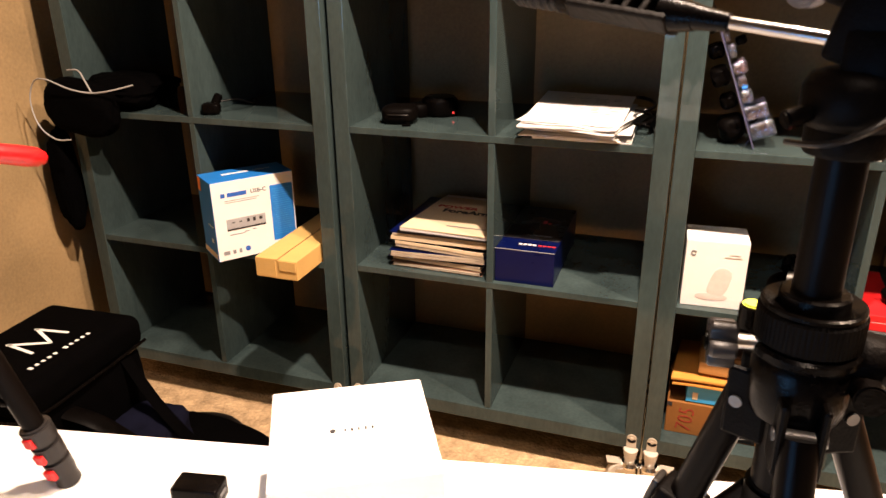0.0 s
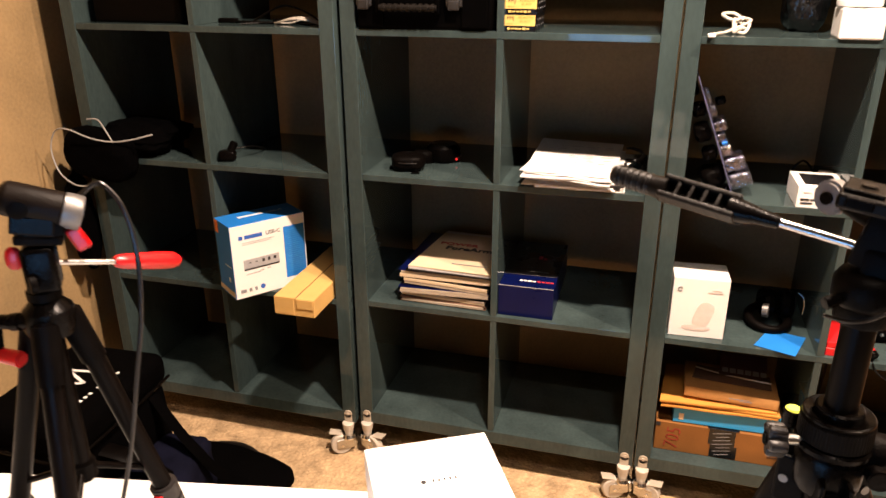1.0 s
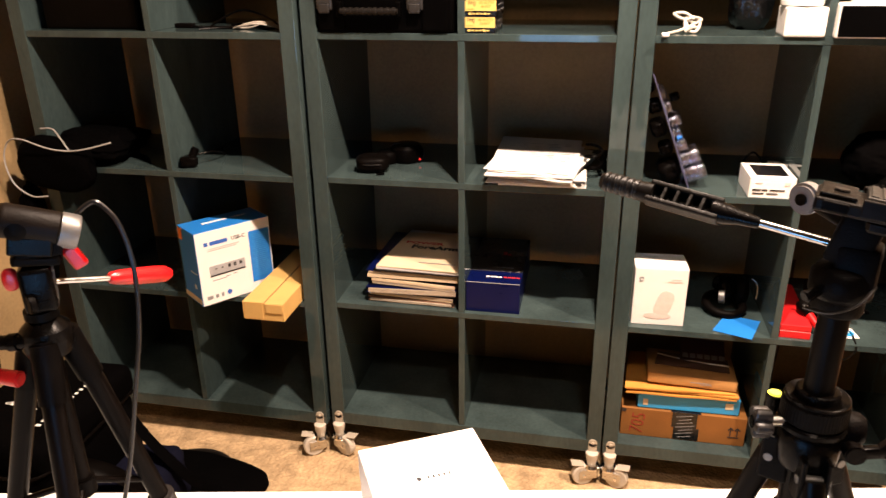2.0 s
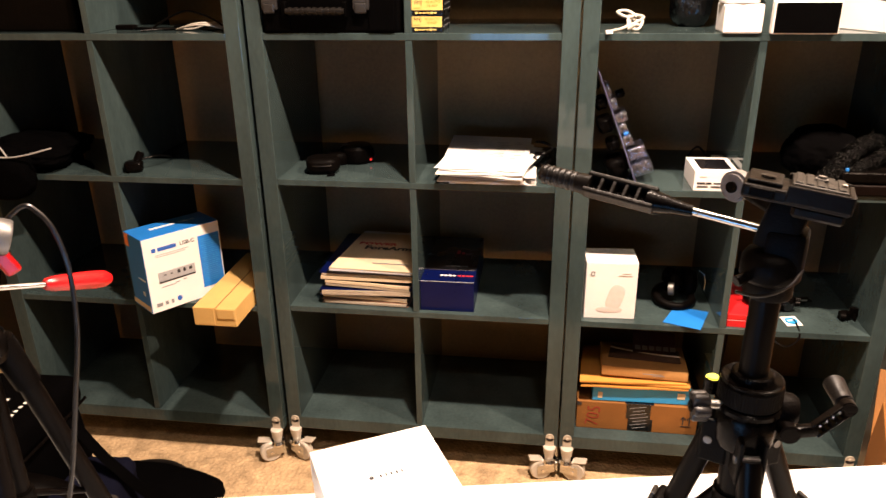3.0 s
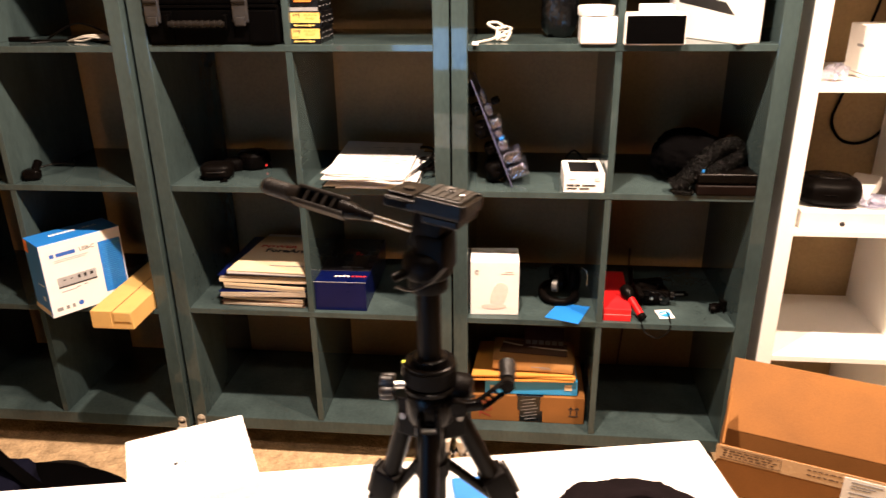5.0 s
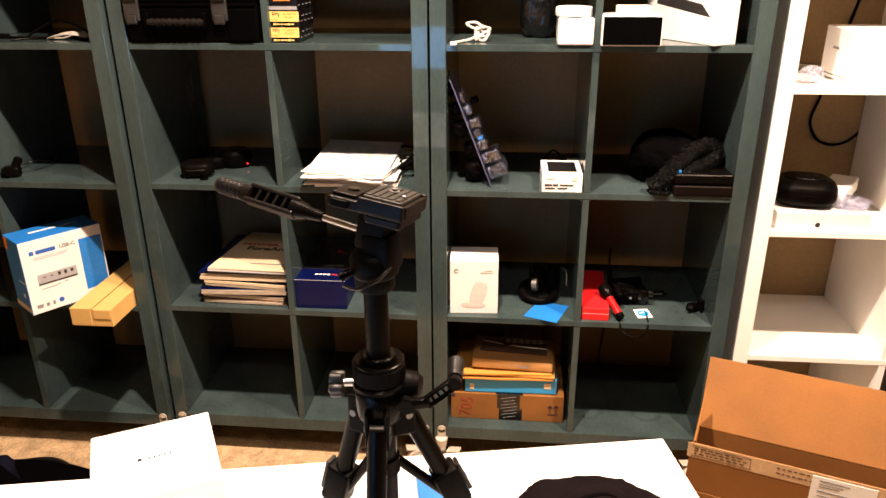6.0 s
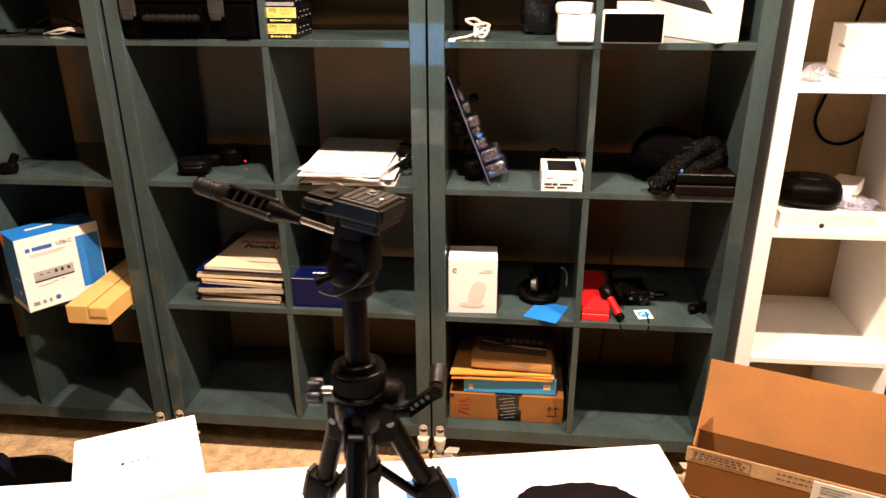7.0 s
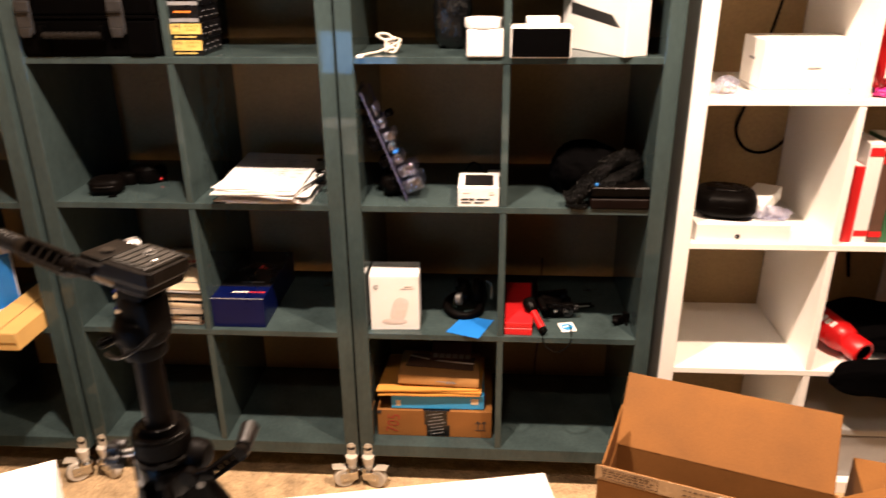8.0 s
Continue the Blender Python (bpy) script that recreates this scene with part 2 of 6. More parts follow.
def lathe(profile, n=28, bm=None, m=None):
    """Turns (radius, height) steps round z."""
    bm = bm or bmesh.new()
    rings = []
    for r, z in profile:
        rings.append([bm.verts.new((r * math.cos(2 * math.pi * i / n), r * math.sin(2 * math.pi * i / n), z)) for i in range(n)])
    for a, b in zip(rings, rings[1:]):
        for i in range(n):
            bm.faces.new((a[i], a[(i + 1) % n], b[(i + 1) % n], b[i]))
    bm.faces.new(rings[0])
    bm.faces.new(rings[-1])
    if m:
        bmesh.ops.transform(bm, matrix=m, verts=[v for ring in rings for v in ring])
    return bm


def fluted(a, b, r, lobes, depth, n=6, bevel=0.0012):
    """A knob or ring with rounded flutes round its axis, from a to b."""
    a, b = Vector(a), Vector(b)
    d = (b - a).normalized()
    q = d.to_track_quat("Z", "Y").to_matrix().to_4x4()
    h = (b - a).length
    bm = bmesh.new()
    rings = []
    count = lobes * n
    for z, k in ((0.0, r - bevel), (bevel, r), (h - bevel, r), (h, r - bevel)):
        ring = []
        for i in range(count):
            t = 2 * math.pi * i / count
            rr = k - depth * (0.5 - 0.5 * math.cos(lobes * t)) ** 2
            ring.append(bm.verts.new(a + q @ Vector((rr * math.cos(t), rr * math.sin(t), z))))
        rings.append(ring)
    for lo, hi in zip(rings, rings[1:]):
        for i in range(count):
            j = (i + 1) % count
            bm.faces.new((lo[i], lo[j], hi[j], hi[i]))
    bm.faces.new(rings[0][::-1])
    bm.faces.new(rings[-1])
    return bm


def smooth_path(points, steps=8):
    pts = [Vector(p) for p in points]
    out = []
    for i in range(len(pts) - 1):
        p0, p1, p2, p3 = pts[max(i - 1, 0)], pts[i], pts[i + 1], pts[min(i + 2, len(pts) - 1)]
        for k in range(steps):
            t = k / steps
            out.append(0.5 * ((2 * p1) + (p2 - p0) * t + (2 * p0 - 5 * p1 + 4 * p2 - p3) * t * t + (3 * p1 - p0 - 3 * p2 + p3) * t ** 3))
    return out + [pts[-1]]


def tube(points, r, n=8, bm=None, steps=8, flat=1.0):
    """A cord of radius r along a smooth line; flat squashes it into a strap."""
    bm = bm or bmesh.new()
    path = smooth_path(points, steps)
    rings, side = [], None
    for i, p in enumerate(path):
        d = (path[min(i + 1, len(path) - 1)] - path[max(i - 1, 0)]).normalized()
        if side is None:
            side = d.orthogonal().normalized() if flat == 1 else d.cross(Vector((0, 0, 1))).normalized()
        side = (side - d * side.dot(d)).normalized()
        up = d.cross(side)
        rings.append([bm.verts.new(p + r * (math.cos(2 * math.pi * k / n) * side + flat * math.sin(2 * math.pi * k / n) * up)) for k in range(n)])
    for a, b in zip(rings, rings[1:]):
        for k in range(n):
            bm.faces.new((a[k], a[(k + 1) % n], b[(k + 1) % n], b[k]))
    bm.faces.new(rings[0])
    bm.faces.new(rings[-1])
    return bm


def blob(size, wobble=0.15, freq=9.0, seed=0.0, square=2.0, cuts=5, m=None, bm=None, flat_base=True):
    """A soft lump: a rounded box with folds. square: 2 is a ball, more is boxier. Its base lies at z 0."""
    bm = bm or bmesh.new()
    made = bmesh.ops.create_icosphere(bm, subdivisions=cuts, radius=1)["verts"]
    sx, sy, sz = size
    for v in made:
        c = v.co.normalized()
        k = (abs(c.x) ** square + abs(c.y) ** square + abs(c.z) ** square) ** (-1 / square)
        p = c * k
        f = 1 + wobble * noise.noise(Vector((p.x, p.y, p.z)) * freq * 0.25 + Vector((seed, seed * 1.7, 0)))
        f += wobble * 0.35 * noise.noise(Vector((p.x, p.y, p.z)) * freq + Vector((seed, 0, seed)))
        q = Vector((p.x * sx / 2, p.y * sy / 2, p.z * sz / 2)) * f
        q.z += sz / 2
        if flat_base:
            q.z = max(q.z, 0.0)
        v.co = q
    if m:
        bmesh.ops.transform(bm, matrix=m, verts=made)
    return bm


def sheet(corners, thick=0.0006, nx=10, ny=10, wave=0.0, seed=0.0, bm=None):
    """A thin card or paper through four corners, a little wavy, with a thickness."""
    bm = bm or bmesh.new()
    a, b, c, d = [Vector(p) for p in corners]
    nrm = (b - a).cross(d - a).normalized()
    if nrm.z < -1e-6 or (abs(nrm.z) < 1e-6 and nrm.y > 0):
        nrm = -nrm
    lay = []
    for off in (0.0, thick):
        rows = []
        for j in range(ny + 1):
            row = []
            for i in range(nx + 1):
                u, w = i / nx, j / ny
                p = (a * (1 - u) + b * u) * (1 - w) + (d * (1 - u) + c * u) * w
                h = wave * (1 + noise.noise(Vector((u * 3, w * 3, seed)))) * 0.5
                row.append(bm.verts.new(p + nrm * (off + h)))
            rows.append(row)
        lay.append(rows)
    for rows in lay:
        for j in range(ny):
            for i in range(nx):
                bm.faces.new((rows[j][i], rows[j][i + 1], rows[j + 1][i + 1], rows[j + 1][i]))
    lo, hi = lay
    ring = [(0, i) for i in range(nx)] + [(j, nx) for j in range(ny)] + [(ny, i) for i in range(nx, 0, -1)] + [(j, 0) for j in range(ny, 0, -1)]
    for k, (j, i) in enumerate(ring):
        j2, i2 = ring[(k + 1) % len(ring)]
        bm.faces.new((lo[j][i], lo[j2][i2], hi[j2][i2], hi[j][i]))
    return bm


def letters(text, size, mat, parent, m, name="lettering", label="", bold=0.0, squash=1.0):
    """Printed words as a thin mesh."""
    cu = bpy.data.curves.new("lettering", "FONT")
    cu.body, cu.size, cu.extrude, cu.offset = text, size, 0.0002, bold
    cu.align_x, cu.align_y, cu.resolution_u = "CENTER", "CENTER", 2
    tmp = new("lettering", cu)
    bpy.context.view_layer.update()
    me = bpy.data.meshes.new_from_object(tmp.evaluated_get(bpy.context.evaluated_depsgraph_get()))
    bpy.data.objects.remove(tmp)
    me.transform(m @ Matrix.Diagonal((squash, 1, 1, 1)))
    me.materials.clear()
    me.materials.append(mat)
    ob = new(name, me)
    ob.parent = parent
    if label:
        ob["label"] = label
    return ob


def bars(rows, mat, parent, m, name="print_bar", label=""):
    """Unreadable print: bars (x, y, width, height) in the plane of m."""
    for x, y, w, h in rows:
        bm = box(x - w / 2, x + w / 2, y - h / 2, y + h / 2, 0, 0.0006, 0)
        bmesh.ops.transform(bm, matrix=m, verts=bm.verts)
        part(name, bm, mat, parent, label)


def on_front(x, y, z):
    return pose(x, y, z, 90, 0, 0)


def on_top(x, y, z, rz=0.0):
    return pose(x, y, z, 0, 0, rz)


# ---- structure ----
def slab(name, x0, x1, y0, y1, z0, z1, mat, label):
    return tagged(part(name, box(x0, x1, y0, y1, z0, z1, 0), mat), label, name.split("_")[0], kind="structure")


XL, XR, YB, YF = -1.69, 2.70, 2.03, -2.30
slab("floor", XL - 0.1, XR + 0.1, YF - 0.1, YB + 0.1, FLOOR - 0.1, FLOOR, CARPET, "tan tufted carpet floor")
slab("wall_north", XL - 0.1, XR + 0.1, YB, YB + 0.1, FLOOR, CEIL, WALL, "beige painted wall behind the shelf units")
slab("wall_west", XL - 0.1, XL, YF, YB, FLOOR, CEIL, WALL, "beige painted wall beside the shelf units")
# east and south walls are unseen, dark so that little light bounces back
slab("wall_east", XR, XR + 0.1, YF, YB, FLOOR, CEIL, LOW_BOUNCE_WALL, "unseen dark brown side wall that cuts bounced light")
slab("wall_south", XL - 0.1, XR + 0.1, YF - 0.1, YF, FLOOR, CEIL, LOW_BOUNCE_WALL, "unseen dark brown rear wall that cuts bounced light")
slab("ceiling", XL - 0.1, XR + 0.1, YF - 0.1, YB + 0.1, CEIL, CEIL + 0.1, LOW_BOUNCE_CEIL, "unseen dark grey ceiling that cuts bounced light")

# ---- shelf units ----
TH, THIN, CELL, DEPTH = 0.038, 0.016, 0.335, 0.39
WIDE = 2 * TH + 2 * CELL + THIN
HIGH = 2 * TH + 4 * CELL + 3 * THIN


def shelf_unit(label, loc, mat, group):
    unit = thing("shelf_unit", label, "shelf unit", loc, group=group)
    part("bottom_panel", box(0, WIDE, 0, DEPTH, 0, TH), mat, unit)
    part("top_panel", box(0, WIDE, 0, DEPTH, HIGH - TH, HIGH), mat, unit)
    part("side_panel", box(0, TH, 0, DEPTH, TH, HIGH - TH), mat, unit)
    part("side_panel", box(WIDE - TH, WIDE, 0, DEPTH, TH, HIGH - TH), mat, unit)
    for k in range(3):
        z = TH + CELL + k * (CELL + THIN)
        part("shelf", box(TH, WIDE - TH, 0.002, DEPTH, z, z + THIN, 0.001), mat, unit)
    for k in range(4):
        z = TH + k * (CELL + THIN)
        part("divider", box(TH + CELL, TH + CELL + THIN, 0.003, DEPTH, z, z + CELL, 0.001), mat, unit)
    return unit


def caster(unit, x, y, turn, front, pedal_turn):
    """A braked swivel caster on a bracket that is screwed to the unit's edge. The floor lies at z -0.095."""
    s = -1 if front else 1
    bm = box(x - 0.0115, x + 0.0115, y - 0.003 if front else y, y if front else y + 0.003, 0.004, 0.030, 0.001)
    rod((x, y - 0.003 if front else y, 0.030), (x, y if front else y + 0.003, 0.030), 0.0115, n=20, bm=bm)
    rod((x, y + s * 0.006, 0.031), (x, y, 0.031), 0.004, n=10, bm=bm)
    base = part("caster", bm, TAN_PLASTIC, unit, "swivel caster with a cream wheel and a brake pedal")
    cy = y + s * 0.004
    cap = lathe([(0.009, -0.036), (0.011, -0.034), (0.0155, -0.014), (0.0172, 0.002), (0.015, 0.004)], 20, m=Matrix.Translation((x, cy, 0)))
    part("cap", cap, CREAM, base, "cream plastic cap", True)
    part("swivel", lathe([(0.012, -0.047), (0.0225, -0.045), (0.0240, -0.039), (0.0185, -0.032), (0.010, -0.031)], 24, m=Matrix.Translation((x, cy, 0))), CHROME, base, "chrome swivel ring", True)
    m = Matrix.Translation((x, cy, 0)) @ pose(0, 0, 0, 0, 0, turn)
    fork = bmesh.new()
    for side in (-1, 1):
        box(-0.013, 0.036, side * 0.0135 - 0.001, side * 0.0135 + 0.001, -0.073, -0.045, 0.0005, 1, fork, Matrix())
    box(-0.014, 0.022, -0.0145, 0.0145, -0.0475, -0.0445, 0.0008, 1, fork)
    bmesh.ops.transform(fork, matrix=m, verts=fork.verts)
    part("fork", fork, STEEL, base, "steel fork")
    wheel = lathe([(0.010, -0.0105), (0.0285, -0.0105), (0.0315, -0.007), (0.0315, 0.007), (0.0285, 0.0105), (0.010, 0.0105)], 28,
                  m=m @ Matrix.Translation((0.022, 0, -0.0635)) @ pose(0, 0, 0, 90, 0, 0))
    part("wheel", wheel, CREAM, base, "cream nylon wheel", True)
    part("axle", rod((0.022, -0.017, -0.0635), (0.022, 0.017, -0.0635), 0.004, n=12), CHROME, base).data.transform(m)
    pedal = box(0.022, 0.056, -0.013, 0.013, -0.001, 0.001, 0.0008, 2, None, Matrix.Translation((0, 0, -0.036)) @ pose(0, 0, 0, 0, -8, 0))
    rod((0.012, 0, -0.050), (0.044, 0, -0.038), 0.005, n=8, bm=pedal)
    bmesh.ops.transform(pedal, matrix=Matrix.Translation((x, cy, 0)) @ pose(0, 0, 0, 0, 0, pedal_turn), verts=pedal.verts)
    part("brake_pedal", pedal, TAN_PLASTIC, base, "tan steel brake pedal")


U1, U2, U3 = (-1.569, 1.585, 0.110), (-0.797, 1.600, 0.110), (-0.030, 1.600, 0.110)
for loc, turns, label in (
        (U1, (-60, 212), "glossy dark teal open cube shelf unit on casters beside the wall"),
        (U2, (-25, 200), "glossy dark teal open cube shelf unit on casters"),
        (U3, (-15, -150), "glossy dark teal cube shelf unit on casters beside a white one")):
    unit = shelf_unit(label, loc, TEAL, "teal shelf units on casters")
    caster(unit, 0.021, 0.0, turns[0], True, -12)
    caster(unit, WIDE - 0.021, 0.0, turns[1], True, 195)
    caster(unit, 0.021, DEPTH, 70, False, 40)
    caster(unit, WIDE - 0.021, DEPTH, 110, False, 140)
W = (0.769, 1.630, FLOOR)
shelf_unit("white laminate open cube shelf unit standing on the carpet", W, WHITE_LAM, "")
# shelf tops
Z1, Z2, Z3, Z4 = 0.148, 0.499, 0.850, 1.201
W0, W1, W2, W3 = FLOOR + 0.038, FLOOR + 0.389, FLOOR + 0.740, FLOOR + 1.091

# ---- the table ----
def build_table():
    t = thing("table", "white laminate table with a thin top, standing on the carpet", "table", (0.4035, 0.7955, 0), 11.4)
    part("tabletop", box(-1.65, 0, -0.80, 0, 0.702, 0.730, 0.003, 3), TABLE, t)
    for x in (-1.58, -0.07):
        for y in (-0.73, -0.07):
            part("leg", rod((x, y, FLOOR), (x, y, 0.702), 0.022, 0.025, 20), TABLE, t, smooth=True)


build_table()


# ---- tripods on the table ----
def leg_chain(parent, top, foot, r, sections, red=False, name="leg"):
    """One telescoping leg: tubes that step down, each with its clamp and lever."""
    top, foot = Vector(top), Vector(foot)
    d = (foot - top).normalized()
    leg = part(name, rod(top, top.lerp(foot, sections[0]), r, n=18), TUBE, parent, smooth=True)
    side = d.cross(Vector((0, 0, 1))).normalized()
    out = side.cross(d).normalized()
    if out.z < 0:
        out = -out
    for k, s in enumerate(sections):
        a = top.lerp(foot, s)
        rr = r * (1 - 0.13 * (k + 1))
        end = top.lerp(foot, sections[k + 1]) if k + 1 < len(sections) else foot - d * 0.012
        m = Matrix.Translation(a - d * 0.012) @ Matrix((side, d, -out)).transposed().to_4x4()
        if red:
            clamp = rod(a - d * 0.0165, a + d * 0.005, r * 1.48 - 0.0008 * k, r * 1.40 - 0.0008 * k, n=22, bevel=0.002)
            face = Vector((0.0, -0.90, 0.42))
            face = (face - d * face.dot(d)).normalized()
            m = Matrix.Translation(a - d * 0.005) @ Matrix((d.cross(face), d, face)).transposed().to_4x4()
            lever = box(-0.0052, 0.0052, -0.0058, 0.0058, r * 1.0, r * 1.66, 0.0012, 2, m=m)
        else:
            g = 1 - 0.06 * k
            clamp = box(-r * 1.30 * g, r * 1.30 * g, -0.020, 0.022, -r * 1.55 * g, r * 1.30 * g, 0.003, 3, m=m)
            lever = box(-r * 0.75, r * 0.75, -0.019, 0.016, -r * 2.05 * g, -r * 1.57 * g, 0.0015, 2, m=m)
            rod(m @ Vector((-r * 1.36 * g, 0.014, -r * 1.2)), m @ Vector((r * 1.36 * g, 0.014, -r * 1.2)), 0.0022, n=10, bm=clamp)
        part("clamp", clamp, CLAMP_GREY if red else BLACK_MATT, leg, "black plastic leg clamp", True)
        part("lever", lever, RED if red else GREY_PLASTIC, leg, "red flip lever" if red else "grey flip lever")
        part("lower_tube", rod(a, end, rr, n=16), TUBE, leg, smooth=True)
    part("rubber_foot", rod(foot - d * 0.022, foot, r * (1.12 if red else 0.78), r * (1.20 if red else 0.95), 18, bevel=0.002), CLAMP_GREY if red else RUBBER, leg, "black rubber foot", True)
    return leg


GRIP_TURN = 42      # the slots face up and a little to the room


def photo_tripod():
    ax, ay, tz = 0.060, 0.410, 0.730
    t = thing("tripod", "black photo tripod with a pan handle standing on the table", "tripod", (ax, ay, tz))
    # spider and collar: a ribbed lock ring over a plainer one, with a sunk top
    collar = lathe([(0.0135, 0.286), (0.0195, 0.288), (0.0212, 0.293), (0.0218, 0.300), (0.0218, 0.315), (0.0205, 0.3175), (0.0225, 0.319), (0.0238, 0.3205), (0.0238, 0.3235), (0.0222, 0.325)], 44)
    body = part("collar", collar, BLACK, t, "black plastic collar under a ribbed lock ring", True)
    part("ribbed_ring", fluted((0, 0, 0.3252), (0, 0, 0.3425), 0.0228, 60, 0.00035, 4, 0.0018), BLACK_MATT, body, "ribbed black lock ring")
    part("ring_rim", lathe([(0.0205, 0.3420), (0.0220, 0.3428), (0.0220, 0.3445), (0.0208, 0.3452), (0.0170, 0.3440), (0.0150, 0.3430), (0.0148, 0.3490), (0.0135, 0.3500), (0.0112, 0.3498)], 44), BLACK, body, smooth=True)
    part("column", rod((0, 0, 0.10), (0, 0, 0.432), 0.0102, n=28), TUBE, t, "black tubular centre column", True)
    part("column_sleeve", rod((0, 0, 0.02), (0, 0, 0.290), 0.0130, n=28), TUBE, t, "black column sleeve", True)
    part("column_foot", rod((0, 0, 0.09), (0, 0, 0.115), 0.0125, n=20, bevel=0.002), BLACK_MATT, t, smooth=True)
    # bubble level and side knob
    lvl = part("bubble_level", rod((-0.022, 0.021, 0.318), (-0.022, 0.021, 0.329), 0.0064, n=18), BLACK, t, smooth=True)
    part("bubble", rod((-0.022, 0.021, 0.329), (-0.022, 0.021, 0.3308), 0.0052, n=18, bevel=0.0008), LIME, lvl, "yellow-green level bubble", True)
    part("screw", rod((-0.018, -0.005, 0.323), (-0.034, -0.007, 0.323), 0.0036, n=14), STEEL, t, "steel screw", True)
    part("lock_knob", fluted((-0.030, -0.007, 0.322), (-0.042, -0.008, 0.322), 0.0118, 5, 0.0042, 10), CLAMP_GREY, t, "fluted dark lock knob", True)
    part("knob_centre", rod((-0.0418, -0.008, 0.322), (-0.0432, -0.0081, 0.322), 0.0048, n=16, bevel=0.0005), BLACK, t, smooth=True)
    gear = lathe([(0.006, -0.004), (0.0125, -0.002), (0.0130, 0.004), (0.0122, 0.012), (0.0090, 0.016), (0.002, 0.017)], 26, m=Matrix.Translation((0.020, 0.003, 0.318)) @ pose(0, 0, 0, 0, 90, -8))
    part("gear_housing", gear, BLACK_MATT, t, "black round gear housing", True)
    # crank: an axle, a short flat link, a slotted arm, a stubby grip
    p0, p1, p2 = Vector((0.026, -0.016, 0.310)), Vector((0.044, -0.015, 0.313)), Vector((0.066, -0.007, 0.328))
    part("crank_axle", rod((0.020, 0.004, 0.311), tuple(p0 + Vector((0, -0.003, 0))), 0.0062, n=18, bevel=0.001), BLACK, t, smooth=True)
    link = rod(p0 + Vector((0, 0.003, 0)), p0 + Vector((0, -0.005, 0)), 0.0075, n=20, bevel=0.001)
    d = (p1 - p0).normalized()
    m = Matrix.Translation((p0 + p1) / 2) @ Matrix((d, d.cross(Vector((0, -1, 0))).cross(d), d.cross(Vector((0, -1, 0))))).transposed().to_4x4()
    ln = (p1 - p0).length
    box(-ln / 2, ln / 2 + 0.002, -0.003, 0.003, -0.0045, 0.0045, 0.001, 2, link, m)
    part("crank_link", link, BLACK, t, smooth=True)
    crank = bmesh.new()
    d = (p2 - p1).normalized()
    sdv = d.cross(Vector((0, -1, 0))).normalized()
    m = Matrix.Translation((p1 + p2) / 2) @ Matrix((d, d.cross(sdv), sdv)).transposed().to_4x4()
    ln = (p2 - p1).length
    for z in (-0.0042, 0.0042):
        box(-ln / 2 - 0.002, ln / 2, -0.003, 0.003, z - 0.0011, z + 0.0011, 0.0004, 1, crank, m)
    for k in range(6):
        x = -ln / 2 + ln * k / 5
        box(x - 0.0009, x + 0.0009, -0.0028, 0.0028, -0.0042, 0.0042, 0, 1, crank, m)
    rod(p2 + Vector((0, 0.005, 0)), p2 - Vector((0, 0.004, 0)), 0.0062, n=18, bm=crank, bevel=0.001)
    part("crank_arm", crank, BLACK, t, "black slotted crank arm", True)
    part("crank_grip", rod(p2 + Vector((0, 0.004, 0.0)), p2 + Vector((-0.001, 0.030, 0.004)), 0.0066, 0.0078, 20, bevel=0.0025), RUBBER, t, "black crank grip", True)
    # pan head
    part("pan_base", lathe([(0.011, 0.411), (0.0155, 0.412), (0.0165, 0.414), (0.0165, 0.423), (0.0185, 0.425), (0.0200, 0.427), (0.0200, 0.439), (0.017, 0.444), (0.012, 0.446)], 30), BLACK_MATT, t, smooth=True)
    pan = rod((-0.016, -0.010, 0.430), (-0.026, -0.016, 0.427), 0.0036, 0.0042, 14, bevel=0.001)
    part("pan_lock", pan, BLACK, t, "black pan lock screw", True)
    part("clip", tube([(-0.024, -0.012, 0.418), (-0.010, -0.022, 0.420), (0.006, -0.022, 0.428), (0.016, -0.014, 0.437)], 0.0013), GREY_PLASTIC, t, smooth=True)
    part("head_block", box(-0.013, 0.013, -0.013, 0.015, -0.019, 0.019, 0.003, 2, m=pose(0.004, 0.002, 0.465, 0, 14, -22)), BLACK_MATT, t, smooth=True)
    part("head_shell", box(-0.010, 0.016, -0.012, 0.014, 0.430, 0.462, 0.004, 2, m=pose(0.004, -0.001, 0, 0, 0, -22)), BLACK_MATT, t, smooth=True)
    # quick release plate, turned and tilted
    P = Matrix.Translation((0.009, -0.008, 0.489)) @ pose(0, 0, 0, -4, 6, -18)
    plate = box(-0.036, 0.029, -0.022, 0.022, -0.006, 0.003, 0.002, 2, m=P)
    box(-0.004, 0.027, -0.020, 0.020, -0.013, -0.005, 0.002, 1, plate, P)
    box(-0.0095, 0.029, -0.0225, -0.0185, -0.004, 0.0072, 0.001, 2, plate, P)
    box(-0.0095, 0.029, 0.0190, 0.0225, -0.004, 0.0072, 0.001, 2, plate, P)
    box(0.0262, 0.0300, -0.0180, 0.0185, -0.004, 0.0062, 0.001, 2, plate, P)
    top = part("plate_platform", plate, WORN, t, "worn black camera platform")
    part("tray_block", box(-0.034, -0.0125, -0.018, 0.018, 0.0032, 0.0060, 0.001, 2, m=P), WORN, top)
    part("release_lever", box(-0.031, -0.016, -0.0255, -0.0222, -0.004, 0.0025, 0.001, 2, m=P), BLACK_MATT, top, "black release lever")
    part("quick_plate", box(-0.0075, 0.0255, -0.0178, 0.0182, 0.0034, 0.0085, 0.0015, 2, m=P), DUSTY, top, "dusty black quick release plate")
    pads = bmesh.new()
    for k in range(5):
        x = -0.006 + k * 0.0062
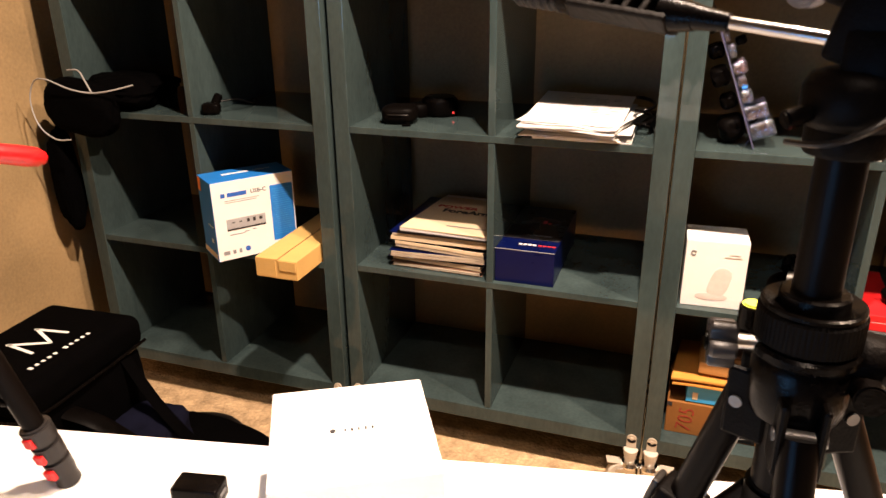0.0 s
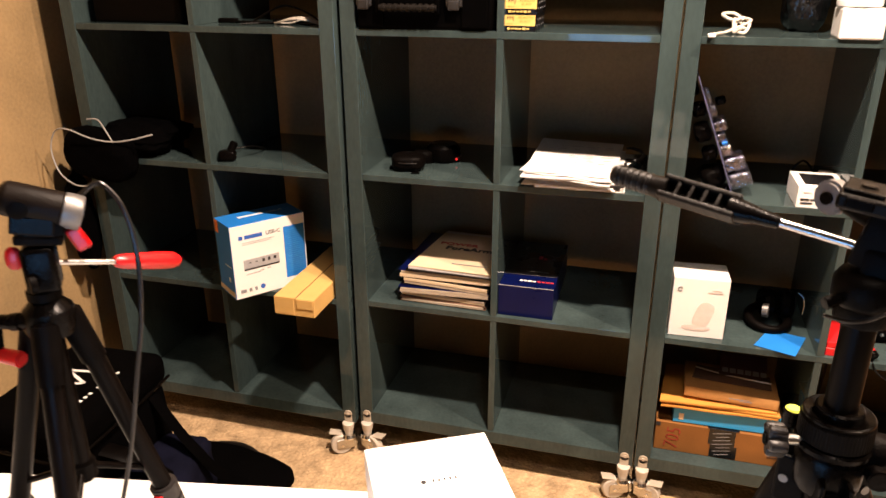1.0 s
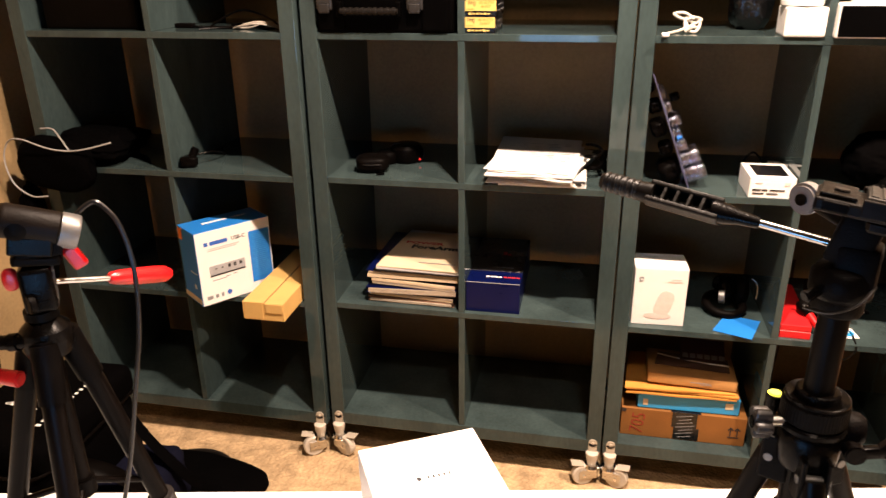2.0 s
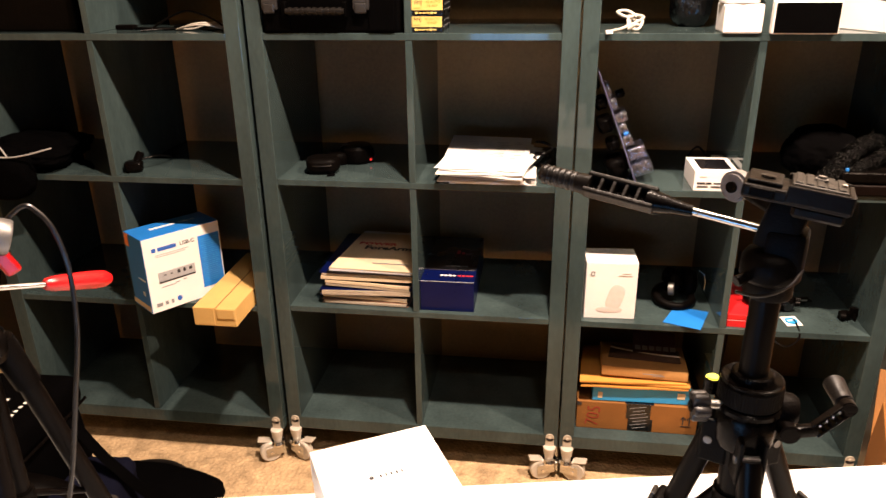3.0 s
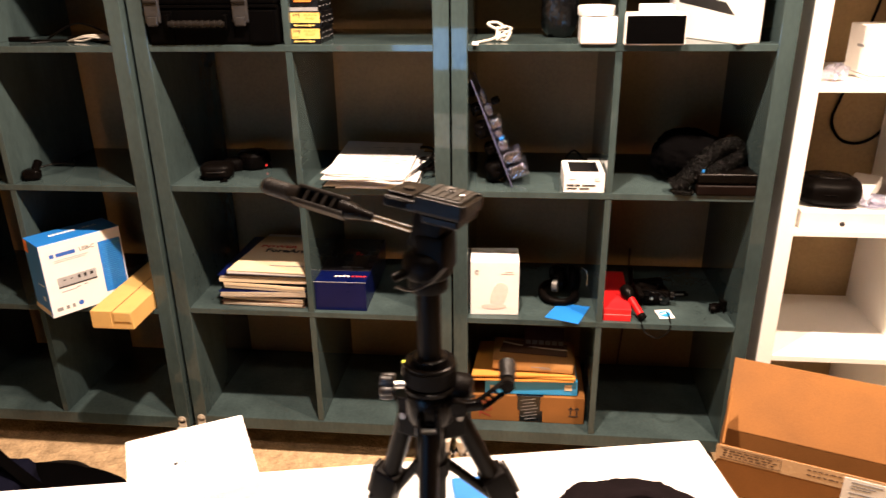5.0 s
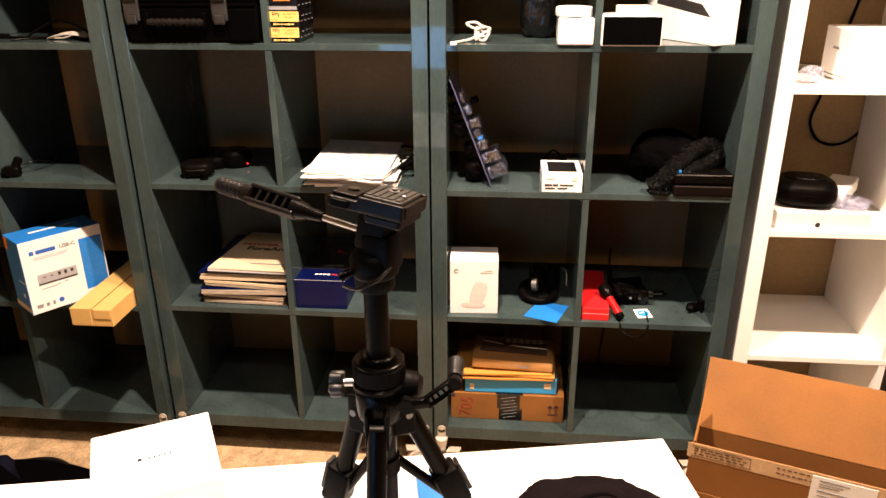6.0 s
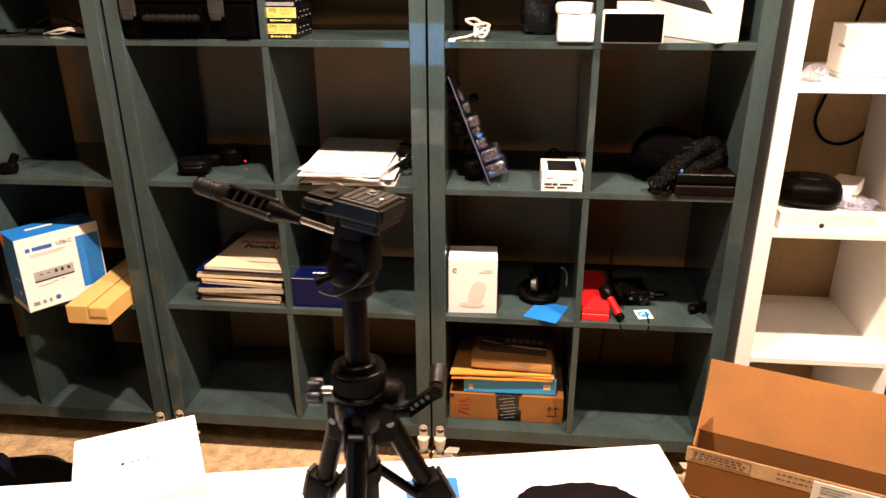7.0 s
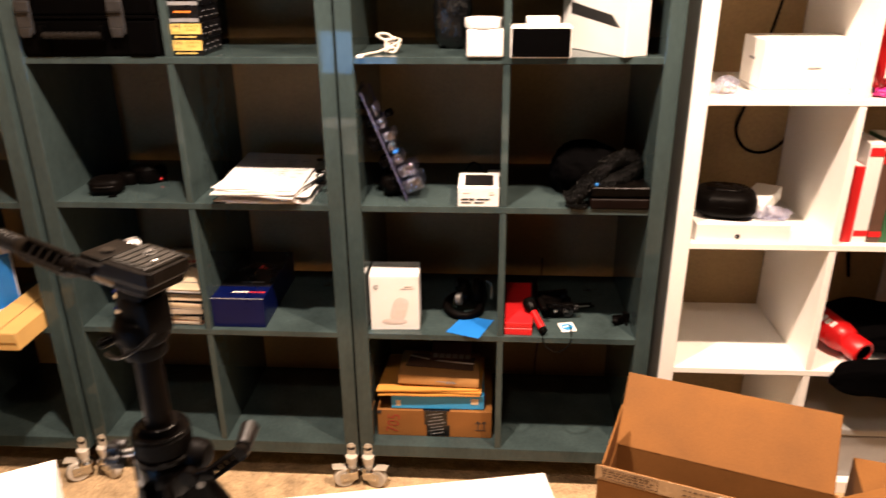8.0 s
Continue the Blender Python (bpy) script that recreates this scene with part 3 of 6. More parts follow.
        box(x, x + 0.0045, -0.016, 0.016, 0.0086, 0.0096, 0.0004, 1, pads, P)
    part("rubber_pad", pads, DUSTY, top, "dusty ribbed rubber pad")
    part("camera_screw", lathe([(0.0040, 0.0085), (0.0040, 0.0102), (0.0026, 0.0104), (0.0026, 0.0120), (0.001, 0.0123)], 16, m=P @ Matrix.Translation((0.009, 0.004, 0))), SILVER, top, "dull steel camera screw", True)
    part("plate_pin", lathe([(0.0018, 0.0085), (0.0018, 0.0112), (0.001, 0.0116)], 12, m=P @ Matrix.Translation((0.022, -0.006, 0))), STEEL, top, "steel pin", True)
    part("release_disc", rod(P @ Vector((-0.022, -0.004, 0.0062)), P @ Vector((-0.022, -0.004, 0.0076)), 0.0050, n=20, bevel=0.0006), GREY_PLASTIC, top, smooth=True)
    part("tilt_knob", rod((-0.015, 0.046, 0.477), (-0.023, 0.039, 0.477), 0.0115, n=24, bevel=0.002), LIGHT_GREY, t, "round light grey tilt knob", True)
    part("tilt_axle", rod((0.002, 0.016, 0.470), (-0.017, 0.044, 0.477), 0.006, n=14), BLACK_MATT, t, smooth=True)
    part("knob_centre", rod((-0.0225, 0.0394, 0.477), (-0.0245, 0.0377, 0.477), 0.0042, n=16), BLACK, t, smooth=True)
    # pan handle: steel rod, taper, open grip, ribbed end
    h0, h1 = Vector((-0.007, 0.015, 0.455)), Vector((-0.157, 0.084, 0.471))
    ax_h = (h1 - h0).normalized()
    handle = part("pan_handle", rod(h0, h0 + ax_h * 0.062, 0.0030, n=16), ROD_STEEL, t, "steel rod with a black open grip", True)
    part("ferrule", rod(h0 + ax_h * 0.046, h0 + ax_h * 0.066, 0.0042, 0.0062, 18, bevel=0.001), BLACK, handle, smooth=True)
    up = (Vector((0, 0, 1)) - ax_h * ax_h.z).normalized()
    sd = ax_h.cross(up)
    M = Matrix.Translation(h0) @ Matrix((ax_h, sd, up)).transposed().to_4x4() @ pose(0, 0, 0, GRIP_TURN, 0, 0)
    grip = bmesh.new()
    for y in (-0.0072, 0.0072):
        box(0.074, 0.130, y - 0.0022, y + 0.0022, -0.005, 0.0062, 0.0015, 2, grip, M)
    box(0.070, 0.132, -0.0075, 0.0075, -0.0085, -0.0035, 0.003, 2, grip, M)
    for k in range(6):
        x = 0.078 + k * 0.0098
        box(x - 0.0014, x + 0.0014, -0.0075, 0.0075, -0.004, 0.0055, 0.0005, 1, grip, M)
    part("grip", grip, WORN, handle, "worn dark grey slotted grip")
    part("grip_taper", rod(M @ Vector((0.062, 0, 0)), M @ Vector((0.080, 0, -0.001)), 0.0062, 0.0092, 20, bevel=0.001), BLACK, handle, smooth=True)
    part("grip_neck", rod(M @ Vector((0.126, 0, -0.001)), M @ Vector((0.138, 0, -0.001)), 0.0088, 0.0075, 20), WORN, handle, smooth=True)
    rings = [(0.004, 0.0)]
    for k in range(6):
        rings += [(0.0068, 0.001 + k * 0.005), (0.0080, 0.002 + k * 0.005), (0.0080, 0.0042 + k * 0.005), (0.0068, 0.0052 + k * 0.005)]
    rings += [(0.006, 0.033), (0.002, 0.0345)]
    R = M @ Matrix.Translation((0.136, 0, -0.001)) @ pose(0, 0, 0, 0, 90, 0)
    part("ribbed_end", lathe(rings, 24, m=R), RUBBER, handle, "ribbed black rubber end", True)
    # legs
    for ang, reach in ((24, 0.148), (158, 0.104), (272, 0.125)):
        c, s_ = math.cos(radians(ang)), math.sin(radians(ang))
        leg_chain(t, (0.023 * c, 0.023 * s_, 0.288), (reach * c, reach * s_, 0.0), 0.0088, (0.36, 0.55, 0.74))
        hinge = box(0.008, 0.029, -0.0105, -0.0065, 0.268, 0.306, 0.002, 2, m=pose(0, 0, 0, 0, 0, ang))
        box(0.008, 0.029, 0.0065, 0.0105, 0.268, 0.306, 0.002, 2, hinge, pose(0, 0, 0, 0, 0, ang))
        box(0.008, 0.020, -0.0068, 0.0068, 0.282, 0.306, 0.001, 1, hinge, pose(0, 0, 0, 0, 0, ang))
        part("hinge", hinge, BLACK_MATT, t, "black forked leg hinge")
        part("hinge_pin", rod(pose(0, 0, 0, 0, 0, ang) @ Vector((0.023, -0.0115, 0.288)), pose(0, 0, 0, 0, 0, ang) @ Vector((0.023, 0.0115, 0.288)), 0.0032, n=12), SILVER, t, "dull steel hinge pin", True)
        part("brace", rod((0.013 * c, 0.013 * s_, 0.236), ((0.023 + 0.42 * (reach - 0.023)) * c, (0.023 + 0.42 * (reach - 0.023)) * s_, 0.167), 0.0048, n=10), TUBE, t, smooth=True)
    part("brace_hub", rod((0, 0, 0.226), (0, 0, 0.246), 0.0155, n=20, bevel=0.002), BLACK_MATT, t, smooth=True)


photo_tripod()


def webcam_tripod():
    ax, ay, tz = -0.600, 0.440, 0.730
    t = thing("tripod", "small black tripod with red knobs carrying a webcam", "tripod", (ax, ay, tz))
    part("spider", lathe([(0.010, 0.292), (0.020, 0.294), (0.023, 0.302), (0.022, 0.320), (0.014, 0.328), (0.010, 0.330)], 30), BLACK, t, smooth=True)
    part("column", rod((0, 0, 0.130), (0, 0, 0.340), 0.0090, n=22), TUBE, t, smooth=True)
    for ang, reach in ((60, 0.093), (182, 0.118), (298, 0.095)):
        c, s = math.cos(radians(ang)), math.sin(radians(ang))
        leg_chain(t, (0.019 * c, 0.019 * s, 0.304), (reach * c, reach * s, 0.0), 0.0100, (0.80, 0.87, 0.94), red=True)
        k0, k1 = Vector((0.015 * c, 0.015 * s, 0.312)), Vector((0.019 * c, 0.019 * s, 0.304)).lerp(Vector((reach * c, reach * s, 0.0)), 0.17)
        part("hinge", rod(k0, k1, 0.0128, 0.0122, 22, bevel=0.003), BLACK_MATT, t, "black leg shoulder", True)
        part("brace", rod((0.008 * c, 0.008 * s, 0.138), (reach * 0.62 * c, reach * 0.62 * s, 0.108), 0.0035, n=10), TUBE, t, smooth=True)
    part("brace_hub", rod((0, 0, 0.126), (0, 0, 0.148), 0.0125, n=18, bevel=0.002), BLACK_MATT, t, smooth=True)
    # crank on the collar
    crank = rod((-0.004, -0.014, 0.312), (-0.040, -0.020, 0.309), 0.0070, n=20, bevel=0.001)
    rod((-0.016, -0.016, 0.311), (-0.026, -0.018, 0.310), 0.0085, n=20, bm=crank, bevel=0.001)
    part("crank_axle", crank, BLACK, t, smooth=True)
    part("crank_arm", box(-0.0045, 0.0045, -0.003, 0.003, -0.038, 0.004, 0.0015, 2, m=pose(-0.043, -0.020, 0.307, 0, 8, 10)), BLACK_MATT, t)
    part("crank_grip", rod((-0.048, -0.022, 0.275), (-0.021, -0.020, 0.272), 0.0070, 0.0080, 20, bevel=0.002), RED, t, "red crank grip", True)
    # head
    part("pan_base", rod((0, 0, 0.328), (0, 0, 0.342), 0.0150, n=24, bevel=0.003), BLACK_MATT, t, smooth=True)
    part("head_block", box(-0.014, 0.014, -0.015, 0.015, 0.340, 0.384, 0.005, 3, m=pose(0.004, 0, 0, 0, 0, 36)), BLACK, t, smooth=True)
    part("head_boss", rod((0.008, -0.014, 0.352), (0.005, -0.019, 0.352), 0.0095, n=20, bevel=0.001), BLACK_MATT, t, smooth=True)
    part("tilt_knob", blob((0.014, 0.009, 0.022), 0.0, square=2.6, cuts=3, m=pose(-0.006, -0.004, 0.362, 0, 0, 36) @ Matrix.Translation((-0.010, -0.004, 0)), flat_base=False), RED, t, "red tilt knob", True)
    part("pan_rod", rod((0.012, 0.012, 0.362), (0.036, 0.060, 0.346), 0.0026, n=14), STEEL, t, "steel pan rod", True)
    h0, d = Vector((0.034, 0.056, 0.3475)), Vector((0.021, 0.076, -0.026)).normalized()
    q = Matrix.Translation(h0) @ d.to_track_quat("Z", "Y").to_matrix().to_4x4()
    part("pan_grip", lathe([(0.0040, 0.0), (0.0060, 0.003), (0.0075, 0.012), (0.0086, 0.035), (0.0092, 0.058), (0.0086, 0.070), (0.0055, 0.077), (0.001, 0.078)], 24, m=q), RED, t, "red plastic pan grip", True)
    part("platform", box(-0.018, 0.022, -0.014, 0.014, -0.005, 0.005, 0.003, 2, m=pose(0.006, 0, 0.391, 0, 8, 38)), BLACK_MATT, t)
    part("plate_lever", box(-0.007, 0.007, -0.004, 0.004, -0.012, 0.012, 0.003, 2, m=pose(0.030, 0.022, 0.384, 0, -24, 38)), RED, t, "red plate lever")
    # webcam
    w = thing("webcam", "black and silver webcam clamped on the small tripod", "webcam", (ax + 0.013, ay + 0.002, tz + 0.397), 36)
    tilt = pose(0, 0, 0.024, 8, 21, 2)
    lie = tilt @ pose(0, 0, 0, 0, 90, 0)
    part("clamp_foot", box(-0.020, 0.018, -0.011, 0.012, -0.004, 0.011, 0.002, 2), BLACK_MATT, w)
    part("clamp_arm", box(-0.026, 0.010, -0.013, -0.009, -0.002, 0.016, 0.002, 2, m=pose(0, 0, 0, 0, 12, 0)), BLACK, w)
    shell = lathe([(0.002, -0.032), (0.0095, -0.0314), (0.0138, -0.029), (0.0156, -0.025), (0.0158, 0.018), (0.0150, 0.019)], 30, m=lie)
    part("body", shell, WEBCAM_SHELL, w, "dull brown-black webcam barrel", True)
    cap = lathe([(0.0150, 0.0195), (0.0162, 0.0200), (0.0162, 0.0330), (0.0150, 0.0355), (0.0100, 0.0362), (0.001, 0.0362)], 30, m=lie)
    part("end_cap", cap, SILVER, w, "silver end cap", True)
    part("lens", lathe([(0.0085, 0.0), (0.0085, 0.0022), (0.006, 0.003), (0.001, 0.0034)], 20, m=tilt @ pose(-0.014, -0.0140, -0.002, 90, 0, 0)), BLACK_MATT, w, smooth=True)
    cord = [(0.030, 0.006, 0.024), (0.046, 0.006, 0.036), (0.056, 0.004, 0.033), (0.068, -0.002, 0.012), (0.073, -0.006, -0.03), (0.068, -0.006, -0.09), (0.054, -0.004, -0.16), (0.032, 0.004, -0.26), (-0.006, 0.02, -0.392)]
    part("cable", tube(cord, 0.0024, 8), GREY_PLASTIC, w, "dark grey usb cable", True)


webcam_tripod()


# ---- loose things on the table ----
def lidded_white_box():
    b = thing("box", "plain white glossy lidded gift box on the table", "box", (-0.2604, 0.5736, 0.730), 29)
    part("base", box(-0.0715, 0.0715, -0.0715, 0.0715, 0, 0.05, 0.001), WHITE_CARD, b)
    part("lid", box(-0.0727, 0.0727, -0.0727, 0.0727, 0.0515, 0.092, 0.0015, 2), WHITE_CARD, b)
    mk = on_top(0, 0, 0.0921)
    part("logo", blob((0.006, 0.007, 0.0006), 0.0, cuts=2, m=on_top(-0.017, 0, 0.092), flat_base=False), INK, b, "small dark logo shape")
    bars([(-0.006 + 0.0062 * k, 0, 0.0020, 0.0044) for k in range(5)], INK, b, mk)


lidded_white_box()


def power_adapter():
    a = thing("power_adapter", "small black plastic power adapter lying on the table", "adapter", (-0.4115, 0.5405, 0.730), 11)
    part("body", box(-0.0235, 0.0235, -0.0145, 0.0125, 0, 0.0215, 0.0028, 3), BLACK, a, smooth=True)
    part("socket", box(0.0232, 0.0240, -0.0080, 0.0060, 0.0080, 0.0140, 0.0006, 1), SMOKE_GLASS, a, "dark usb socket")


power_adapter()


def folded_garment():
    g = thing("garment", "crumpled black cotton garment lying on the table", "clothing", (0.283, 0.586, 0.730), 12)
    part("cloth", blob((0.205, 0.18, 0.026), 0.18, 7, 2.3, 2.5, 5), GARMENT, g, smooth=True)
    part("fold", tube([(-0.072, -0.02, 0.014), (-0.03, 0.035, 0.025), (0.030, 0.050, 0.025), (0.070, 0.010, 0.017)], 0.009, 10, flat=0.6), GARMENT, g, "rolled fold of cloth", True)


folded_garment()


def blue_pouch():
    g = thing("pouch", "light blue plastic pouch lying flat on the table", "pouch", (0.092, 0.645, 0.730), 12)
    part("body", box(-0.035, 0.035, -0.060, 0.035, 0, 0.008, 0.003, 2), material("light_blue_plastic", (0.02, 0.13, 0.42), 0.35, var=0.15, scale=20), g)


blue_pouch()


def small_monitor():
    m = thing("laptop", "open dark laptop with a blue sky picture on its screen", "laptop", (-0.283, -0.075, 0.730), 0)
    part("base", box(-0.178, 0.178, -0.002, 0.150, 0, 0.016, 0.004, 2), BLACK_MATT, m)
    part("keyboard", box(-0.150, 0.150, 0.022, 0.090, 0.0162, 0.0180, 0.0006, 1), BLACK, m, "black keyboard")
    part("case", box(-0.178, 0.178, -0.014, -0.003, 0.012, 0.366, 0.004, 2), BLACK, m)
    part("screen", box(-0.170, 0.170, -0.0028, -0.0018, 0.172, 0.356, 0.0003, 1), SCREEN, m, "glowing blue sky picture")
    ridge = bmesh.new()
    for k in range(24):
        x0, h = -0.170 + 0.340 * k / 24, 0.170 + 0.007 * math.sin(k * 0.75) + 0.004 * math.sin(k * 1.9)
        box(x0, x0 + 0.340 / 24, -0.0016, -0.0010, 0.030, h, 0, bm=ridge)
    part("picture_hills", ridge, HILLS, m, "dark hills in the picture")


small_monitor()


# ---- things on the first teal unit ----
def drive_box():
    """A retail carton that sticks out over the shelf's edge."""
    b = thing("retail_box", "blue and white printed drive carton overhanging the shelf edge", "box", (-1.100, 1.510, Z2), 53)
    w, d, h = 0.215, 0.103, 0.207
    part("carton", box(0, w, 0, d, 0, h, 0.001), BLUE_CARD, b)
    part("front_print", box(0.001, w - 0.001, -0.0008, 0, 0.001, h - 0.001, 0), WHITE_CARD, b, "white printed front")
    part("blue_panel", box(0.150, w - 0.004, -0.0014, -0.0008, 0.028, h - 0.030, 0), BLUE_CARD, b, "blue text panel")
    bars([(0.181, 0.166 - 0.0058 * k, 0.052 - 0.007 * (k % 3), 0.0011) for k in range(22)], PALE_BLUE_INK, b, on_front(0, -0.0016, 0))
    bars([(0.028, h - 0.036, 0.011, 0.0105), (0.064, h - 0.036, 0.050, 0.0105)], BLUE_INK, b, on_front(0, -0.0009, 0), label="plain blue bar for the logo")
    letters("USB-C", 0.015, INK, b, on_front(0.120, -0.0010, h - 0.036), bold=0.0002)
    bars([(0.076, h - 0.051, 0.090, 0.0012), (0.072, h - 0.056, 0.082, 0.0012)], GREY_INK, b, on_front(0, -0.0009, 0))
    part("picture", box(0.030, 0.132, -0.0020, -0.0008, 0.082, 0.108, 0.0008, 1), PICTURE_GREY, b, "printed grey drive")
    part("picture_base", box(0.030, 0.132, -0.0020, -0.0008, 0.0775, 0.0815, 0.0005, 1), INK, b)
    bars([(0.048, 0.098, 0.007, 0.0025), (0.066, 0.098, 0.007, 0.0025), (0.086, 0.098, 0.007, 0.009), (0.102, 0.098, 0.007, 0.010), (0.119, 0.098, 0.008, 0.008)], INK, b, on_front(0, -0.0021, 0))
    bars([(0.055, 0.066, 0.04, 0.002), (0.080, 0.069, 0.012, 0.002), (0.100, 0.071, 0.010, 0.002)], GREY_INK, b, on_front(0, -0.0009, 0))
    bars([(0.022, 0.020, 0.016, 0.010), (0.042, 0.020, 0.008, 0.010), (0.058, 0.020, 0.007, 0.011)], GREY_INK, b, on_front(0, -0.0009, 0))
    part("round_mark", rod((0.078, -0.0014, 0.022), (0.078, -0.0008, 0.022), 0.007, n=20), BLUE_INK, b)
    side = pose(-0.0004, 0, 0, 90, 0, -90)
    bars([(-d + 0.014, h - 0.020, 0.022, 0.034)], ORANGE_CARD, b, side, label="orange corner flash")
    bars([(-0.030, 0.090, 0.040, 0.003), (-0.030, 0.050, 0.012, 0.012)], WHITE_INK, b, side)
    bars([(-0.055, 0.012, 0.10, 0.014)], MANILA, b, side)
    letters("USB-C", 0.014, WHITE_INK, b, on_top(0.155, 0.06, h + 0.0004), squash=1.2)
    bars([(0.085, 0.06, 0.070, 0.010)], WHITE_INK, b, on_top(0, 0, h + 0.0002))


drive_box()


def kraft_box():
    """Two slim cartons, one hooked in the other, sticking out over the shelf."""
    b = thing("cardboard_box", "tan kraft card box overhanging the shelf edge", "box", (-0.9055, 1.468, Z2), 0)
    m = pose(0, 0, 0, 0, 0, 0.5)
    part("carton", box(-0.054, 0.054, 0.0, 0.36, 0, 0.049, 0.001, 1, m=m), KRAFT, b)
    part("lid", box(-0.056, 0.002, -0.0015, 0.36, 0.0494, 0.0515, 0.0006, 1, m=m), KRAFT, b)
    part("front_tuck", box(-0.056, -0.001, -0.003, -0.001, 0.003, 0.0515, 0.0008, 1, m=m), KRAFT, b)
    part("end_flap", box(0.006, 0.052, -0.0025, -0.0005, 0.022, 0.048, 0.0008, 1, m=m), KRAFT, b)
    part("seam", box(0.002, 0.0035, 0.001, 0.358, 0.0480, 0.0493, 0, 1, m=m), INK, b)


kraft_box()


def cables_top():
    c = thing("cables", "tangled thin black cables lying on the teal shelf", "cable", (-1.06, 1.68, Z4))
    part("cord", tube([(-0.07, 0, 0.004), (0.0, -0.02, 0.004), (0.07, -0.01, 0.004), (0.12, 0.03, 0.006), (0.10, 0.07, 0.010), (0.02, 0.05, 0.004)], 0.0035, 8), BLACK, c, smooth=True)
    part("cord", tube([(-0.03, 0.04, 0.002), (0.02, 0.05, 0.03), (0.07, 0.03, 0.042), (0.13, 0.0, 0.033), (0.175, -0.02, 0.016), (0.16, 0.02, 0.004)], 0.0025, 8), BLACK, c, smooth=True)
    part("cord", tube([(-0.01, -0.06, 0.0025), (0.03, -0.03, 0.004), (0.09, 0.0, 0.004), (0.14, 0.05, 0.004)], 0.0022, 8), BLACK, c, smooth=True)
    part("plug", box(-0.105, -0.055, -0.010, 0.010, 0, 0.012, 0.003, 2), BLACK_MATT, c)
    w = thing("cable_bundle", "flattened bundle of white cables on the teal shelf", "cable", (-0.935, 1.665, Z4))
    rnd = random.Random(5)
    for k in range(8):
        y = (k - 3.5) * 0.010
        part("strand", tube([(-0.062, 0.2 * y, 0.003), (-0.02, y, 0.004 + 0.012 * rnd.random()), (0.02, 1.2 * y, 0.008 + 0.012 * rnd.random()), (0.06, 0.5 * y + 0.01, 0.004)], 0.0021, 7), CREAM, w, smooth=True)


cables_top()


def dark_case(x0, x1, y0, y1, z0, z1, mat, label):
    c = thing("case", label, "case", ((x0 + x1) / 2, y0, z0))
    w = (x1 - x0) / 2
    part("body", box(-w, w, 0, y1 - y0, 0, (z1 - z0) * 0.55, 0.006, 3), mat, c)
    part("lid", box(-w, w, 0.001, y1 - y0, (z1 - z0) * 0.56, z1 - z0, 0.006, 3), mat, c)


dark_case(-1.50, -1.235, 1.625, 1.90, Z4, Z4 + 0.15, material("dark_brown_leatherette", (0.0014, 0.0008, 0.0005), 0.6, spec=0.05, var=0.5, scale=40, fine=400, bump=0.2), "dark brown leatherette case on the teal shelf")


GREY_PIPE = material("pale_grey_piping", (0.34, 0.33, 0.32), 0.5, var=0.2, scale=60, fine=300)


def piped_bag():
    """A soft black bag that spills over the shelf's edge and hangs down beside the unit."""
    b = thing("bag", "soft black bag with pale piping spilling over the shelf", "bag", (-1.455, 1.66, Z3))
    part("body", blob((0.25, 0.24, 0.085), 0.22, 6, 4.1, 2.4, 5, m=pose(0.0, 0.03, 0.0, 0, 0, -8)), FABRIC, b, smooth=True)
    part("flap", blob((0.200, 0.072, 0.142), 0.08, 6, 1.3, 3.0, 5, m=pose(-0.056, -0.098, -0.058, 0, 10, 6), flat_base=False), FABRIC, b, smooth=True)
    pipe = [(0.125, -0.095, 0.075), (0.07, -0.115, 0.062), (0.02, -0.125, 0.056), (-0.03, -0.142, 0.066), (-0.09, -0.155, 0.090), (-0.135, -0.150, 0.080),
            (-0.158, -0.150, 0.030), (-0.140, -0.155, -0.030), (-0.095, -0.155, -0.062), (-0.05, -0.150, -0.062)]
    part("piping", tube(pipe, 0.0020, 8), GREY_PIPE, b, "pale grey piping", True)
    part("piping", tube([(0.02, -0.125, 0.058), (-0.01, -0.110, 0.085), (-0.045, -0.09, 0.104), (-0.08, -0.09, 0.104)], 0.0020, 8), GREY_PIPE, b, "pale grey piping", True)
    part("sleeve", blob((0.060, 0.07, 0.28), 0.16, 6, 7.7, 2.8, 5, m=pose(-0.150, -0.085, -0.335, 0, -3, 0), flat_base=False), FABRIC, b, smooth=True)


piped_bag()


def plug_adapter():
    p = thing("plug", "black plug-in charger with a short cord on the shelf", "charger", (-1.155, 1.630, Z3), 20)
    part("body", blob((0.046, 0.034, 0.030), 0.05, square=4, cuts=4), BLACK, p, smooth=True)
    part("barrel", rod((0.005, 0.010, 0.020), (0.020, 0.016, 0.048), 0.011, n=16, bevel=0.003), BLACK_MATT, p, smooth=True)
    part("cord", tube([(0.02, 0.012, 0.03), (0.06, 0.04, 0.03), (0.08, 0.12, 0.004), (0.06, 0.2, 0.003)], 0.0025), BLACK, p, smooth=True)


plug_adapter()


